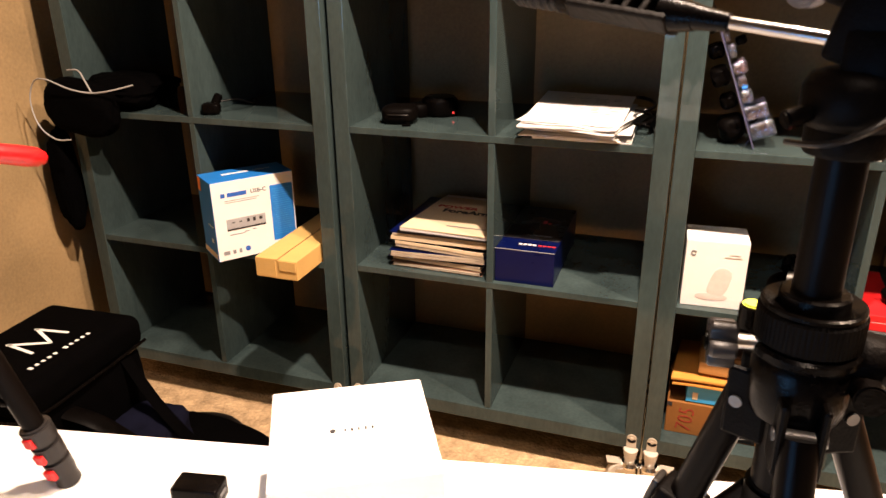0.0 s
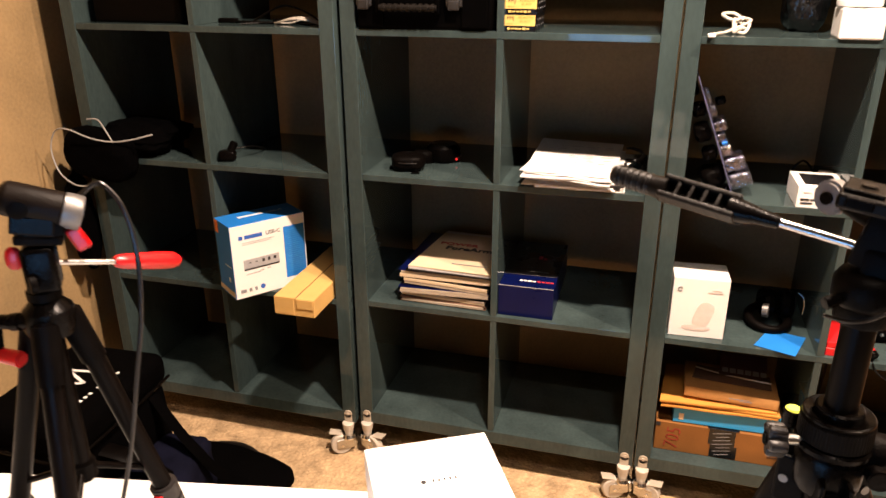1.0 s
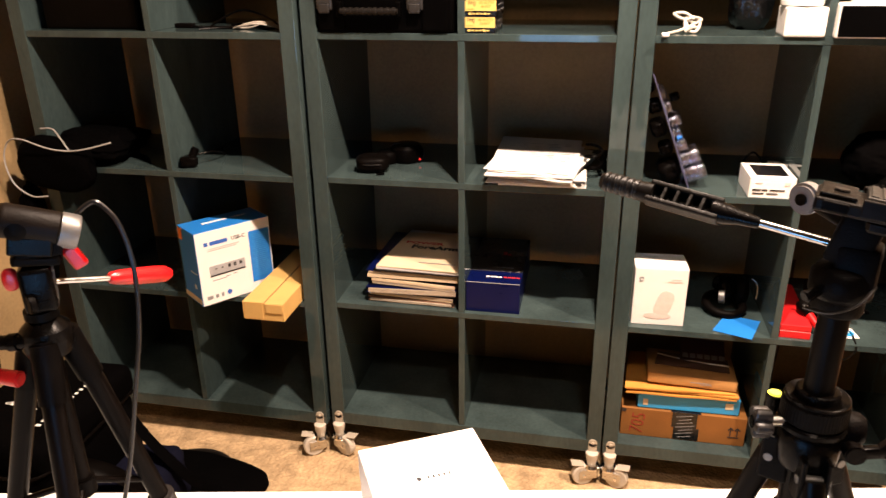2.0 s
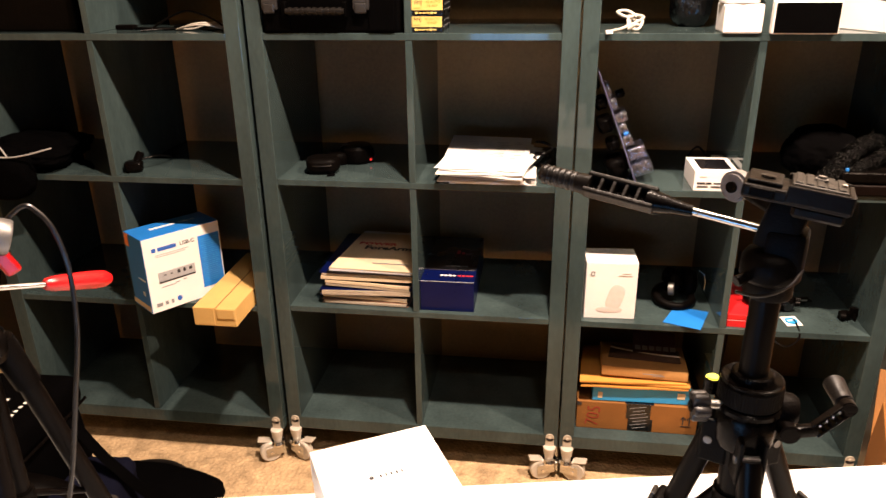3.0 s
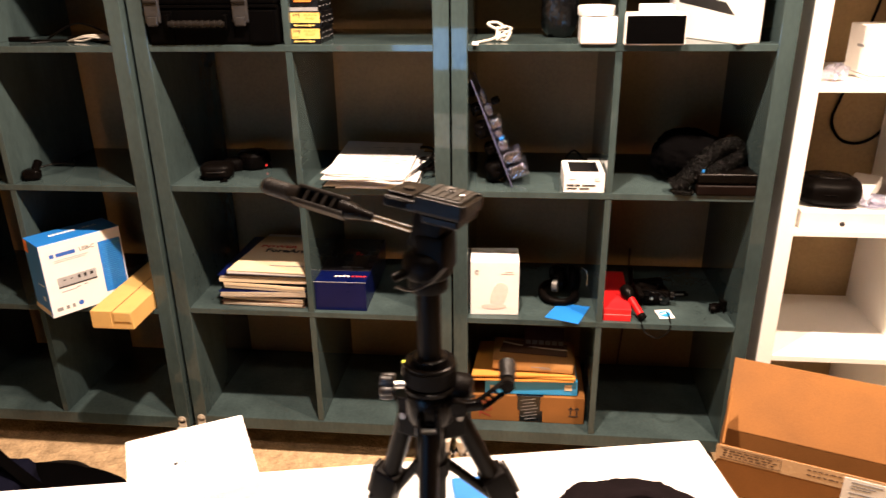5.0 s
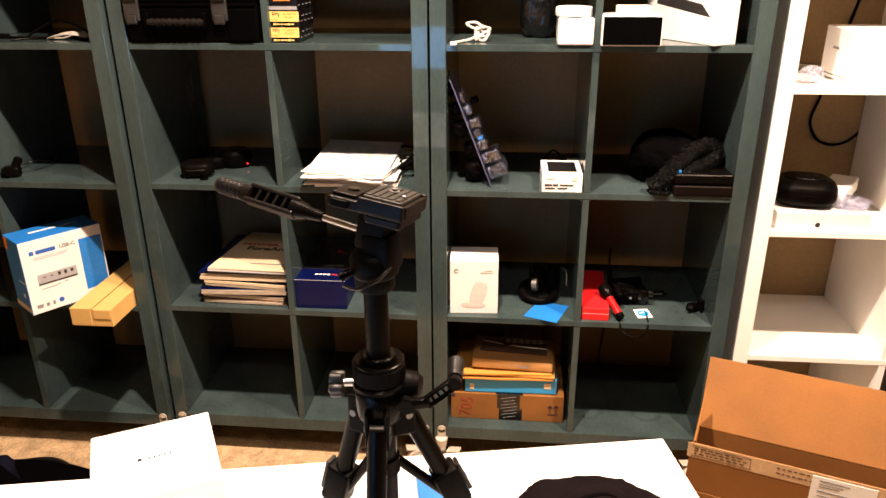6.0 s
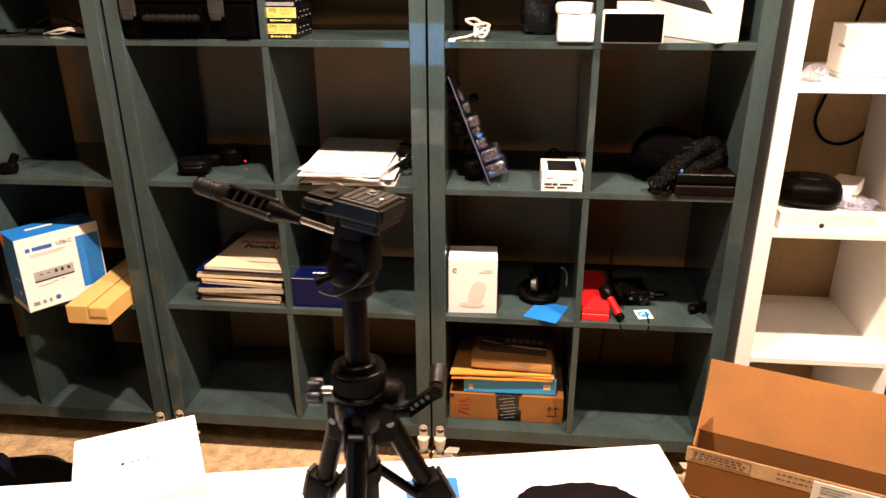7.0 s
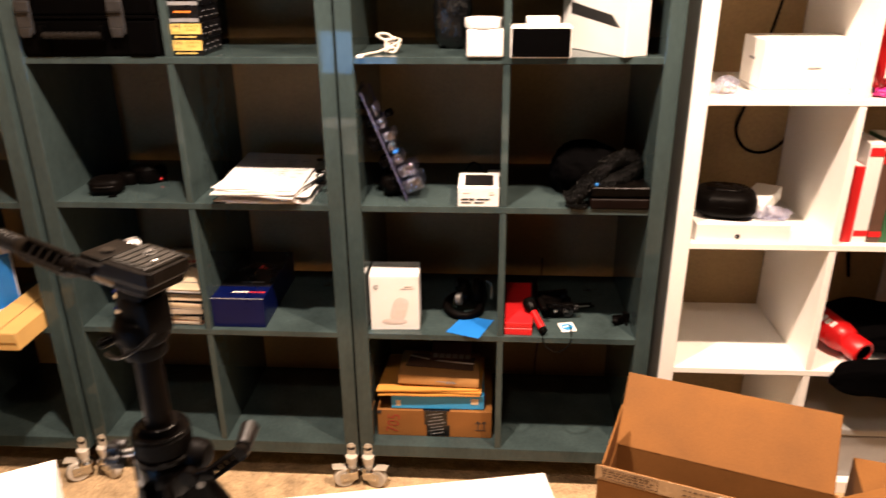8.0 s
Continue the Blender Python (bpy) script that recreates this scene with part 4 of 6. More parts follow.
# ---- things on the second teal unit ----
def hard_case():
    c = thing("hard_case", "black plastic hard case with grey latches on the shelf", "case", (-0.592, 1.600, Z4))
    part("lower_shell", box(-0.163, 0.160, 0, 0.28, 0.0, 0.085, 0.008, 3), CASE_BLACK, c)
    part("upper_shell", box(-0.163, 0.160, 0, 0.28, 0.089, 0.170, 0.008, 3), CASE_BLACK, c)
    for x in (-0.125, 0.118):
        part("rib", box(x - 0.030, x + 0.030, -0.004, 0.0, 0.006, 0.078, 0.002, 2), CASE_BLACK, c)
    for x in (-0.140, 0.073):
        la = part("latch", box(x - 0.019, x + 0.019, -0.012, -0.004, 0.050, 0.124, 0.004, 2), LATCH_GREY, c, "worn grey plastic latch")
        part("latch_tongue", box(x - 0.013, x + 0.013, -0.016, -0.0122, 0.044, 0.066, 0.003, 2), LATCH_GREY, la)
        part("pivot", rod((x - 0.015, -0.013, 0.098), (x + 0.015, -0.013, 0.098), 0.0035, n=12), GREY_PLASTIC, la, smooth=True)
    part("parting_lip", box(-0.165, 0.162, -0.003, 0.0, 0.0835, 0.0905, 0.001, 1), CASE_BLACK, c)
    for x in (-0.104, 0.036):
        part("handle_mount", box(x - 0.006, x + 0.006, -0.018, 0.0, 0.036, 0.070, 0.003, 2), CASE_BLACK, c)
    grip = bmesh.new()
    for k in range(9):
        x = -0.095 + k * 0.0145
        rod((x, -0.016, 0.049), (x + 0.0120, -0.016, 0.049), 0.0088, n=16, bm=grip, bevel=0.0025)
    rod((-0.100, -0.016, 0.049), (0.036, -0.016, 0.049), 0.0066, n=16, bm=grip)
    part("handle", grip, GREY_PLASTIC, c, "ribbed dark grey handle", True)


hard_case()


def cartridge_boxes():
    for k, (dark, dx) in enumerate(((0, 0), (0, 0.002), (1, -0.001), (1, 0.001))):
        z = Z4 + 0.0362 * k
        b = thing("cartridge_box", "small black and yellow cartridge carton in a stack" if not dark else "small black and grey cartridge carton in a stack", "box", (-0.412 + dx, 1.618, z), group="stacked cartridge cartons")
        part("carton", box(0, 0.072, 0, 0.125, 0, 0.0358, 0.0008, 1), BLACK_CARD, b)
        if not dark:
            part("label", box(0.001, 0.071, -0.0006, 0, 0.012, 0.0345, 0), YELLOW_CARD, b, "yellow printed label")
            letters("FMJ", 0.0118, INK, b, on_front(0.0160, -0.0009, 0.0280))
            letters("45 AUTO", 0.0082, ORANGE_CARD, b, on_front(0.0495, -0.0009, 0.0295))
            letters("45 ACP", 0.0075, ORANGE_CARD, b, on_front(0.0480, -0.0009, 0.0215))
            bars([(0.013, 0.0165, 0.016, 0.0009)], ORANGE_CARD, b, on_front(0, -0.0007, 0))
            bars([(0.012 + 0.0085 * j, 0.006, 0.0066, 0.0030 + 0.0016 * (j in (0, 4))) for j in range(6)], YELLOW_CARD, b, on_front(0, -0.0001, 0))
        else:
            part("label", box(0.001, 0.071, -0.0006, 0, 0.002, 0.010, 0), GREY_INK, b, "grey printed band")
            bars([(0.036, 0.024, 0.040, 0.004)], ORANGE_CARD, b, on_front(0, -0.0001, 0))
        side = pose(0.0724, 0, 0, 90, 0, 90)
        bars([(0.015 + 0.016 * j, 0.012 + 0.012 * (j % 2), 0.008, 0.0022) for j in range(7)], GREY_INK, b, side)


cartridge_boxes()


def black_pouches():
    m = thing("pouch", "black zipped accessory pouch on the teal shelf", "pouch", (-0.662, 1.680, Z3), 12)
    part("body", blob((0.085, 0.075, 0.042), 0.06, 6, 3.0, 3.4, 4), BLACK_MATT, m, smooth=True)
    part("zip", tube([(-0.040, -0.012, 0.024), (-0.02, -0.036, 0.024), (0.02, -0.036, 0.024), (0.040, -0.012, 0.024)], 0.0018), GREY_PLASTIC, m, smooth=True)
    part("strap", tube([(0.02, -0.035, 0.006), (0.030, -0.045, 0.003), (0.012, -0.048, 0.003)], 0.003), FABRIC, m, smooth=True)
    h = thing("headset", "round black padded headset lying on the shelf", "headset", (-0.600, 1.790, Z3), 0)
    part("cup", lathe([(0.02, 0.0), (0.042, 0.002), (0.046, 0.012), (0.044, 0.038), (0.036, 0.046), (0.012, 0.048)], 28), BLACK, h, smooth=True)
    part("cup", lathe([(0.018, 0.0), (0.030, 0.002), (0.032, 0.020), (0.026, 0.030), (0.010, 0.031)], 24, m=Matrix.Translation((-0.045, -0.025, 0))), BLACK_MATT, h, smooth=True)
    part("red_tip", rod((0.040, -0.022, 0.010), (0.043, -0.026, 0.012), 0.0030, n=12), RED_CARD, h, "small red tip", True)


black_pouches()


def paper_stack():
    rnd = random.Random(11)
    p = thing("paper_stack", "loose stack of white printed papers on the shelf", "papers", (-0.235, 1.731, Z3), -4)
    z = 0.0
    for k in range(10):
        t = rnd.choice((0.0008, 0.0015, 0.002, 0.003))
        dx, dy, a = rnd.uniform(-0.014, 0.014), rnd.uniform(-0.018, 0.010), rnd.uniform(-9, 9)
        w, d = rnd.choice(((0.108, 0.132), (0.104, 0.134), (0.100, 0.122)))
        m = pose(dx, dy, z, 0, 0, a)
        cs = [m @ Vector(c) for c in ((-w, -d, 0), (w, -d, 0), (w, d, 0), (-w, d, 0))]
        part("sheet", sheet(cs, t, 8, 8, 0.010 if k > 4 else 0.003, k * 3.1), PAPER, p)
        z += t + 0.0018
    m = pose(-0.008, -0.004, z + 0.002, 0, 0, 3)
    cs = [m @ Vector(c) for c in ((-0.106, -0.125, 0), (0.104, -0.125, 0.001), (0.104, 0.14, 0.016), (-0.106, 0.14, 0.020))]
    part("top_sheet", sheet(cs, 0.0006, 10, 10, 0.0008, 9.0), PAPER, p)
    m2 = pose(0.010, -0.012, z - 0.001, 0, 0, -11)
    cs = [m2 @ Vector(c) for c in ((-0.104, -0.108, 0), (0.104, -0.108, -0.004), (0.104, 0.10, 0.004), (-0.104, 0.10, 0.004))]
    part("sheet", sheet(cs, 0.0006, 12, 12, 0.004, 4.4), PAPER, p)
    # faint written lines
    rows = []
    for j in range(14):
        for i in range(5):
            if rnd.random() < 0.7:
                rows.append((-0.082 + 0.038 * i + rnd.uniform(-0.006, 0.006), -0.088 + 0.013 * j, rnd.uniform(0.012, 0.034), 0.0009))
    bars(rows, GREY_INK, p, m @ pose(0, 0.008, 0.0105, 3.9, 0, 0))


paper_stack()
cord = thing("cable", "coiled black cable beside the papers on the shelf", "cable", (-0.105, 1.725, Z3))
part("cord", tube([(0.02 * math.cos(k * 0.9), 0.03 * math.sin(k * 0.9), 0.004 + 0.0042 * k) for k in range(18)], 0.0038, 7), BLACK, cord, smooth=True)


def binders():
    """A stack of soft ring binders with worn paper edges."""
    z = 0.0
    rnd = random.Random(3)
    brown = material("brown_cover", (0.20, 0.10, 0.06), 0.6, var=0.3)
    specs = [(0.012, brown, 0.118), (0.015, BLACK_CARD, 0.122), (0.017, NAVY_CARD, 0.124), (0.020, BLACK_CARD, 0.120), (0.021, NAVY_CARD, 0.128)]
    for k, (h, cover, w) in enumerate(specs):
        b = thing("binder", "worn binder with bulging cream pages in a stack", "binder", (-0.556 + rnd.uniform(-0.006, 0.006), 1.622 + rnd.uniform(0, 0.010), Z2 + z), rnd.uniform(-5, 5), group="stacked binders", tilt=(0, (0.0, 0.5, -0.7, 1.0, -0.5)[k]))
        part("lower_cover", sheet(((-w, 0, 0), (w, 0, 0), (w, 0.29, 0), (-w, 0.29, 0)), 0.0015, 8, 6, 0.0016, k), cover, b)
        sag = rnd.uniform(-0.003, 0.003)
        n = 2 if h > 0.014 else 1
        for i in range(n):
            hh = (h - 0.0040) / n
            zz = 0.0020 + i * (hh + 0.0003)
            o = rnd.uniform(-0.004, 0.003)
            part("page_block", sheet(((-w + 0.006 + o, -0.003 + o, zz), (w - 0.005, -0.005 + o, zz + sag * 0.4), (w - 0.005, 0.284, zz), (-w + 0.006 + o, 0.284, zz)), hh * rnd.uniform(0.80, 0.98), 14, 6, 0.0022, k * 7 + i), MANILA if (k + i) % 3 == 1 else CREAM_PAGES, b)
        part("upper_cover", sheet(((-w, 0, h - 0.0028), (w, -0.001, h - 0.0028 + sag * 0.5), (w, 0.29, h - 0.0020), (-w, 0.29, h - 0.0020)), 0.0014, 8, 6, 0.0030, k + 4), cover, b)
        z += h + 0.0010
    b = thing("binder", "tan binder with red and black title on top of the stack", "binder", (-0.540, 1.622, Z2 + z + 0.001), -2, group="stacked binders")
    part("lower_cover", sheet(((-0.118, 0.0, 0), (0.116, 0.0, 0), (0.116, 0.300, 0), (-0.100, 0.300, 0)), 0.003, 6, 6, 0.001, 2), BLACK_CARD, b)
    part("page_block", sheet(((-0.112, 0.004, 0.004), (0.112, 0.004, 0.004), (0.112, 0.292, 0.004), (-0.094, 0.292, 0.004)), 0.006, 6, 6, 0.001, 5), PAPER, b)
    part("upper_cover", sheet(((-0.112, 0.004, 0.0115), (0.114, 0.002, 0.0115), (0.114, 0.262, 0.0130), (-0.092, 0.262, 0.0130)), 0.0016, 8, 8, 0.001, 7), MANILA, b)
    letters("POWER", 0.024, RED_INK, b, on_top(-0.024, 0.180, 0.0162), bold=0.0009, squash=1.3)
    letters("ForeArms", 0.034, INK, b, on_top(0.020, 0.150, 0.0162), bold=0.0014, squash=1.06)
    bars([(0.045, 0.045, 0.10, 0.003)], GREY_INK, b, on_top(0, 0, 0.0152))


binders()


def navy_box():
    b = thing("retail_box", "glossy navy and black carton standing on the shelf", "box", (-0.407, 1.617, Z2), 0.5)
    part("tray", box(0, 0.140, 0, 0.318, 0, 0.084, 0.001, 1), NAVY_CARD, b)
    part("black_lid", box(0.0005, 0.1395, 0.075, 0.3175, 0.0842, 0.0856, 0.0005, 1), BLACK_CARD, b, "black printed top")
    part("edge", box(0.0, 0.140, -0.0003, 0.0010, 0.0834, 0.0845, 0), PICTURE_GREY, b, "pale strip along the front edge")
    bars([(0.052 + 0.011 * k, 0.040, 0.0085, 0.007) for k in range(4)], WHITE_INK, b, on_top(0, 0, 0.0842))
    bars([(0.098 + 0.011 * k, 0.040, 0.0085, 0.007) for k in range(4)], RED_INK, b, on_top(0, 0, 0.0842))
    bars([(0.080, 0.200, 0.010, 0.022), (0.093, 0.192, 0.008, 0.012)], RED_INK, b, on_top(0, 0, 0.0857), label="red printed mark")
    bars([(0.085, 0.100, 0.06, 0.004)], GREY_INK, b, on_top(0, 0, 0.0857))


navy_box()


# ---- things on the third teal unit ----
def white_cord():
    c = thing("cable", "knotted white usb cable on the teal shelf", "cable", (0.072, 1.665, Z4))
    rnd = random.Random(8)
    pts = [(-0.045, -0.070, 0.004), (-0.030, -0.035, 0.004), (-0.010, -0.005, 0.006)]
    for k in range(16):
        a = k * 1.0
        pts.append((0.018 + 0.017 * math.cos(a) + rnd.uniform(-.005, .005), 0.006 + 0.020 * math.sin(a), 0.006 + 0.020 * rnd.random() + 0.012 * math.sin(a)))
    for p in ((-0.01, 0.02, 0.03), (-0.022, 0.03, 0.038), (0.0, 0.03, 0.040), (0.02, 0.02, 0.028)):
        pts.append(p)
    part("cord", tube([(x, y, max(z, 0.004)) for x, y, z in pts], 0.0033, 8), CREAM, c, smooth=True)
    part("plug", box(-0.053, -0.038, -0.088, -0.066, 0.0, 0.007, 0.002, 2), WHITE_CARD, c)


white_cord()


def black_sack():
    b = thing("bag", "crumpled glossy black plastic bag standing on the shelf", "bag", (0.222, 1.770, Z4))
    part("sack", blob((0.090, 0.085, 0.15), 0.16, 5, 5.5, 3.2, 5), material("glossy_black_film", (0.003, 0.003, 0.0033), 0.18, var=0.4, scale=30, bump=0.6), b, smooth=True)


black_sack()


def white_tub():
    b = thing("container", "white square tub with a round screw lid", "container", (0.302, 1.636, Z4))
    part("tub", box(-0.040, 0.040, -0.040, 0.040, 0, 0.059, 0.004, 2), WHITE_CARD, b)
    part("lid", lathe([(0.030, 0.059), (0.041, 0.060), (0.042, 0.064), (0.042, 0.076), (0.040, 0.080), (0.028, 0.081), (0.026, 0.079), (0.004, 0.079)], 36, m=Matrix.Translation((-0.004, 0, 0.001))), WHITE_CARD, b, "round white lid", True)


white_tub()


def small_speaker():
    b = thing("speaker", "white speaker box with a black cloth front", "speaker", (0.4235, 1.582, Z4), -0.5)
    part("case", box(-0.066, 0.066, 0.0, 0.080, 0, 0.066, 0.003, 2), WHITE_CARD, b)
    part("grille", box(-0.0630, 0.0630, -0.0015, 0.0, 0.0025, 0.0630, 0.0008, 1), FABRIC, b, "black cloth grille")
    c = thing("box", "small flat white box lying on the speaker", "box", (0.428, 1.585, Z4 + 0.0661), 0)
    part("carton", box(-0.036, 0.034, 0.002, 0.060, 0, 0.018, 0.001, 1), WHITE_CARD, c)
    part("flap", box(-0.034, 0.032, 0.0, 0.0019, 0.001, 0.012, 0.0003, 1), PAPER, c)


small_speaker()


def laptop_carton():
    ang = math.degrees(math.atan2(-0.147, 0.086))
    b = thing("retail_box", "tall white laptop carton standing on edge on the shelf", "box", (0.604, 1.588, Z4), ang + 90)
    part("carton", box(0, 0.063, 0, 0.235, 0, 0.28, 0.002, 2), WHITE_CARD, b)
    part("printed_laptop", sheet(((-0.0006, 0.020, 0.060), (-0.0006, 0.200, 0.080), (-0.0006, 0.200, 0.106), (-0.0006, 0.050, 0.086)), 0.0004, 2, 2), LATCH_GREY, b, "printed grey laptop")


laptop_carton()


def blister_pack():
    """A clear clamshell pack with black parts, leaning on the unit's side."""
    b = thing("blister_pack", "clear plastic clamshell pack with black gadgets leaning on edge", "packaging", (0.118, 1.690, Z3), 0)
    lean = pose(0, 0, 0.0, 0, -21.5, 0)
    part("card", box(-0.0006, 0.0006, -0.055, 0.070, 0.003, 0.290, 0.0005, 1, m=lean), CLEAR, b, "clear plastic sheet")
    # the flanges carry the film's lavender edge highlight in their base colour
    for y in (-0.057, 0.0705):
        part("flange", box(-0.0016, 0.0016, y, y + 0.0014, 0.002, 0.285, 0.0006, 1, m=lean), EDGE_HIGHLIGHT, b, "plastic edge with a lavender highlight in its colour")
    part("hang_tab", box(-0.0006, 0.0006, -0.010, 0.025, 0.2905, 0.325, 0.0003, 1, m=lean), CLEAR, b)
    rnd = random.Random(4)
    for k, (z, d, wd, hh) in enumerate(((0.030, 0.050, 0.080, 0.034), (0.068, 0.046, 0.066, 0.030), (0.104, 0.026, 0.074, 0.026), (0.134, 0.022, 0.058, 0.022), (0.162, 0.030, 0.070, 0.024), (0.196, 0.018, 0.050, 0.026), (0.232, 0.014, 0.060, 0.030))):
        part("blister", box(0.001, d, -wd / 2, wd / 2, z - hh / 2, z + hh / 2, 0.005, 3, m=lean), CLEAR, b, "clear moulded blister", True)
        if k < 5:
            part("gadget", blob((d * 0.62, wd * 0.7, hh * 0.62), 0.16, 8, k * 1.9, 4, 3, m=lean @ pose(d * 0.42, 0.004, z - hh * 0.32, 0, 0, 0), flat_base=False), BLACK if k % 2 else CLAMP_GREY, b, "black moulded gadget part", True)
    for k, (x, y, z, sx, sy, sz) in enumerate(((-0.030, 0.01, 0.020, 0.050, 0.08, 0.050), (-0.022, 0.01, 0.085, 0.032, 0.06, 0.030), (-0.024, 0.0, 0.135, 0.036, 0.07, 0.040),
                                              (-0.018, 0.01, 0.190, 0.030, 0.06, 0.030), (0.012, 0.005, 0.150, 0.020, 0.05, 0.020), (0.030, 0.01, 0.200, 0.022, 0.03, 0.018),
                                              (0.014, 0.0, 0.100, 0.018, 0.05, 0.018), (0.012, 0.0, 0.045, 0.020, 0.05, 0.022), (-0.014, 0.0, 0.240, 0.016, 0.05, 0.040))):
        part("gadget", blob((sx, sy, sz), 0.12, 8, k * 2.2, 4, 3, m=lean @ pose(x, y, z, 0, 0, 0), flat_base=False), BLACK if k % 2 else BLACK_MATT, b, "black moulded gadget part", True)
    part("label", box(0.0090, 0.0200, -0.030, 0.000, 0.119, 0.123, 0.0005, 1, m=lean), BLUE_CARD, b, "small blue label")


blister_pack()


def phone_box():
    b = thing("retail_box", "small white phone carton with a dark screen picture", "box", (0.242, 1.604, Z3), 0.5)
    part("carton", box(0, 0.098, 0, 0.125, 0, 0.048, 0.0012, 1), WHITE_CARD, b)
    part("screen_print", box(0.015, 0.085, 0.016, 0.104, 0.0481, 0.0487, 0.0003, 1), SMOKE_GLASS, b, "dark printed screen")
    bars([(0.016, 0.019, 0.018, 0.004), (0.033, 0.019, 0.012, 0.004), (0.060, 0.019, 0.032, 0.003), (0.020, 0.011, 0.024, 0.003), (0.050, 0.011, 0.024, 0.003)], INK, b, on_front(0, -0.0006, 0))
    bars([(0.080, 0.034, 0.012, 0.008), (0.020, 0.035, 0.016, 0.002)], PALE_INK, b, on_front(0, -0.0006, 0))
    e = thing("earphones", "small black earphones standing behind the phone carton", "earphones", (0.275, 1.775, Z3))
    part("band", tube([(-0.022, 0, 0.010), (-0.020, 0, 0.040), (0.0, 0, 0.062), (0.022, 0.004, 0.040), (0.024, 0.004, 0.010)], 0.0026), BLACK, e, smooth=True)
    part("bud", blob((0.018, 0.018, 0.024), 0, cuts=3, m=Matrix.Translation((-0.022, 0, 0))), BLACK, e, smooth=True)
    part("bud", blob((0.018, 0.018, 0.024), 0, cuts=3, m=Matrix.Translation((0.024, 0.004, 0))), BLACK, e, smooth=True)
    w = thing("box", "small white box beside the phone carton", "box", (0.312, 1.735, Z3))
    part("carton", box(0, 0.030, 0, 0.05, 0, 0.040, 0.001, 1), WHITE_CARD, w)


phone_box()


def knit_hat():
    h = thing("hat", "black knitted hat heaped on the teal shelf", "hat", (0.560, 1.745, Z3), 14)
    part("crown", blob((0.18, 0.17, 0.125), 0.14, 7, 2.0, 2.2, 5), FABRIC, h, smooth=True)
    bm = tube([(-0.085, -0.105, 0.012), (-0.060, -0.115, 0.030), (-0.03, -0.110, 0.060), (0.010, -0.100, 0.088), (0.055, -0.080, 0.100), (0.095, -0.065, 0.092), (0.080, -0.090, 0.070), (0.030, -0.115, 0.058), (-0.010, -0.125, 0.040)], 0.021, 14)
    for v in bm.verts:
        v.co += Vector((noise.noise(v.co * 160), noise.noise(v.co * 160 + Vector((7, 0, 0))), noise.noise(v.co * 160 + Vector((0, 9, 0))))) * 0.0055
    rnd = random.Random(31)
    spots = [v.co.copy() for v in bm.verts if rnd.random() < 0.24]
    # loops are lighter than the knit: its sparkle is put into their grey
    loops = bmesh.new()
    for c in spots:
        bmesh.ops.create_icosphere(loops, subdivisions=1, radius=rnd.uniform(0.0010, 0.0022), matrix=Matrix.Translation(c + Vector((rnd.uniform(-.004, .004), rnd.uniform(-.004, .004), rnd.uniform(-.003, .004)))))
    brim = part("brim", bm, KNIT, h, "looped black yarn brim", True)
    tagged(part("yarn", loops, GLINT_YARN, brim, "small yarn loops, greyed to imitate glints", True), kind="stuff")
    part("tail", tube([(-0.075, -0.105, 0.020), (-0.085, -0.125, 0.008), (-0.06, -0.140, 0.006), (-0.045, -0.132, 0.006)], 0.006), KNIT, h, smooth=True)
    w = thing("case", "dark brown glasses case with a blue tag", "case", (0.626, 1.596, Z3), 0)
    part("lower_half", box(-0.070, 0.068, 0, 0.085, 0, 0.026, 0.005, 3), material("dark_case_vinyl", (0.0040, 0.0018, 0.0013), 0.5, spec=0.08, var=0.4, scale=40, bump=0.15), w)
    part("upper_half", box(-0.070, 0.068, 0.0015, 0.085, 0.028, 0.054, 0.006, 3), BLACK, w)
    part("tag", box(-0.060, -0.054, 0.01, 0.022, 0.0545, 0.061, 0.0005, 1, m=None), BLUE_CARD, w, "blue tag")


knit_hat()


def stand_box():
    b = thing("retail_box", "white carton with a printed pale charging stand", "box", (0.014, 1.621, Z2), 2.8)
    part("carton", box(0, 0.127, 0, 0.095, 0, 0.1530, 0.0012, 1), WHITE_CARD, b)
    part("sleeve_edge", box(0.0005, 0.1265, 0.0005, 0.0945, 0.1532, 0.1545, 0.0004, 1), PAPER, b)
    part("printed_pad", blob((0.040, 0.0012, 0.070), 0, square=3.0, cuts=4, m=pose(0.066, -0.0004, 0.026, 0, 16, 0), flat_base=False), PALE_INK, b, "printed pale stand", True)
    part("printed_base", blob((0.066, 0.0010, 0.018), 0, square=2.2, cuts=4, m=pose(0.062, -0.0004, 0.016, 0, 0, 0), flat_base=False), PALE_INK, b, smooth=True)
    bars([(0.100, 0.126, 0.022, 0.0016), (0.097, 0.120, 0.034, 0.0022)], PALE_INK, b, on_front(0, -0.0007, 0))
    g = bmesh.new()
    for k in range(10):
        a = radians(35 + k * 30)
        box(-0.0011, 0.0011, -0.0016, 0.0016, 0, 0.0006, 0, bm=g, m=pose(0.017 + 0.0048 * math.cos(a), 0.124 + 0.0048 * math.sin(a), 0, 0, 0, math.degrees(a)))
    bmesh.ops.transform(g, matrix=on_front(0, -0.0007, 0), verts=g.verts)
    part("logo", g, GREY_INK, b, "small ring-shaped logo")


stand_box()


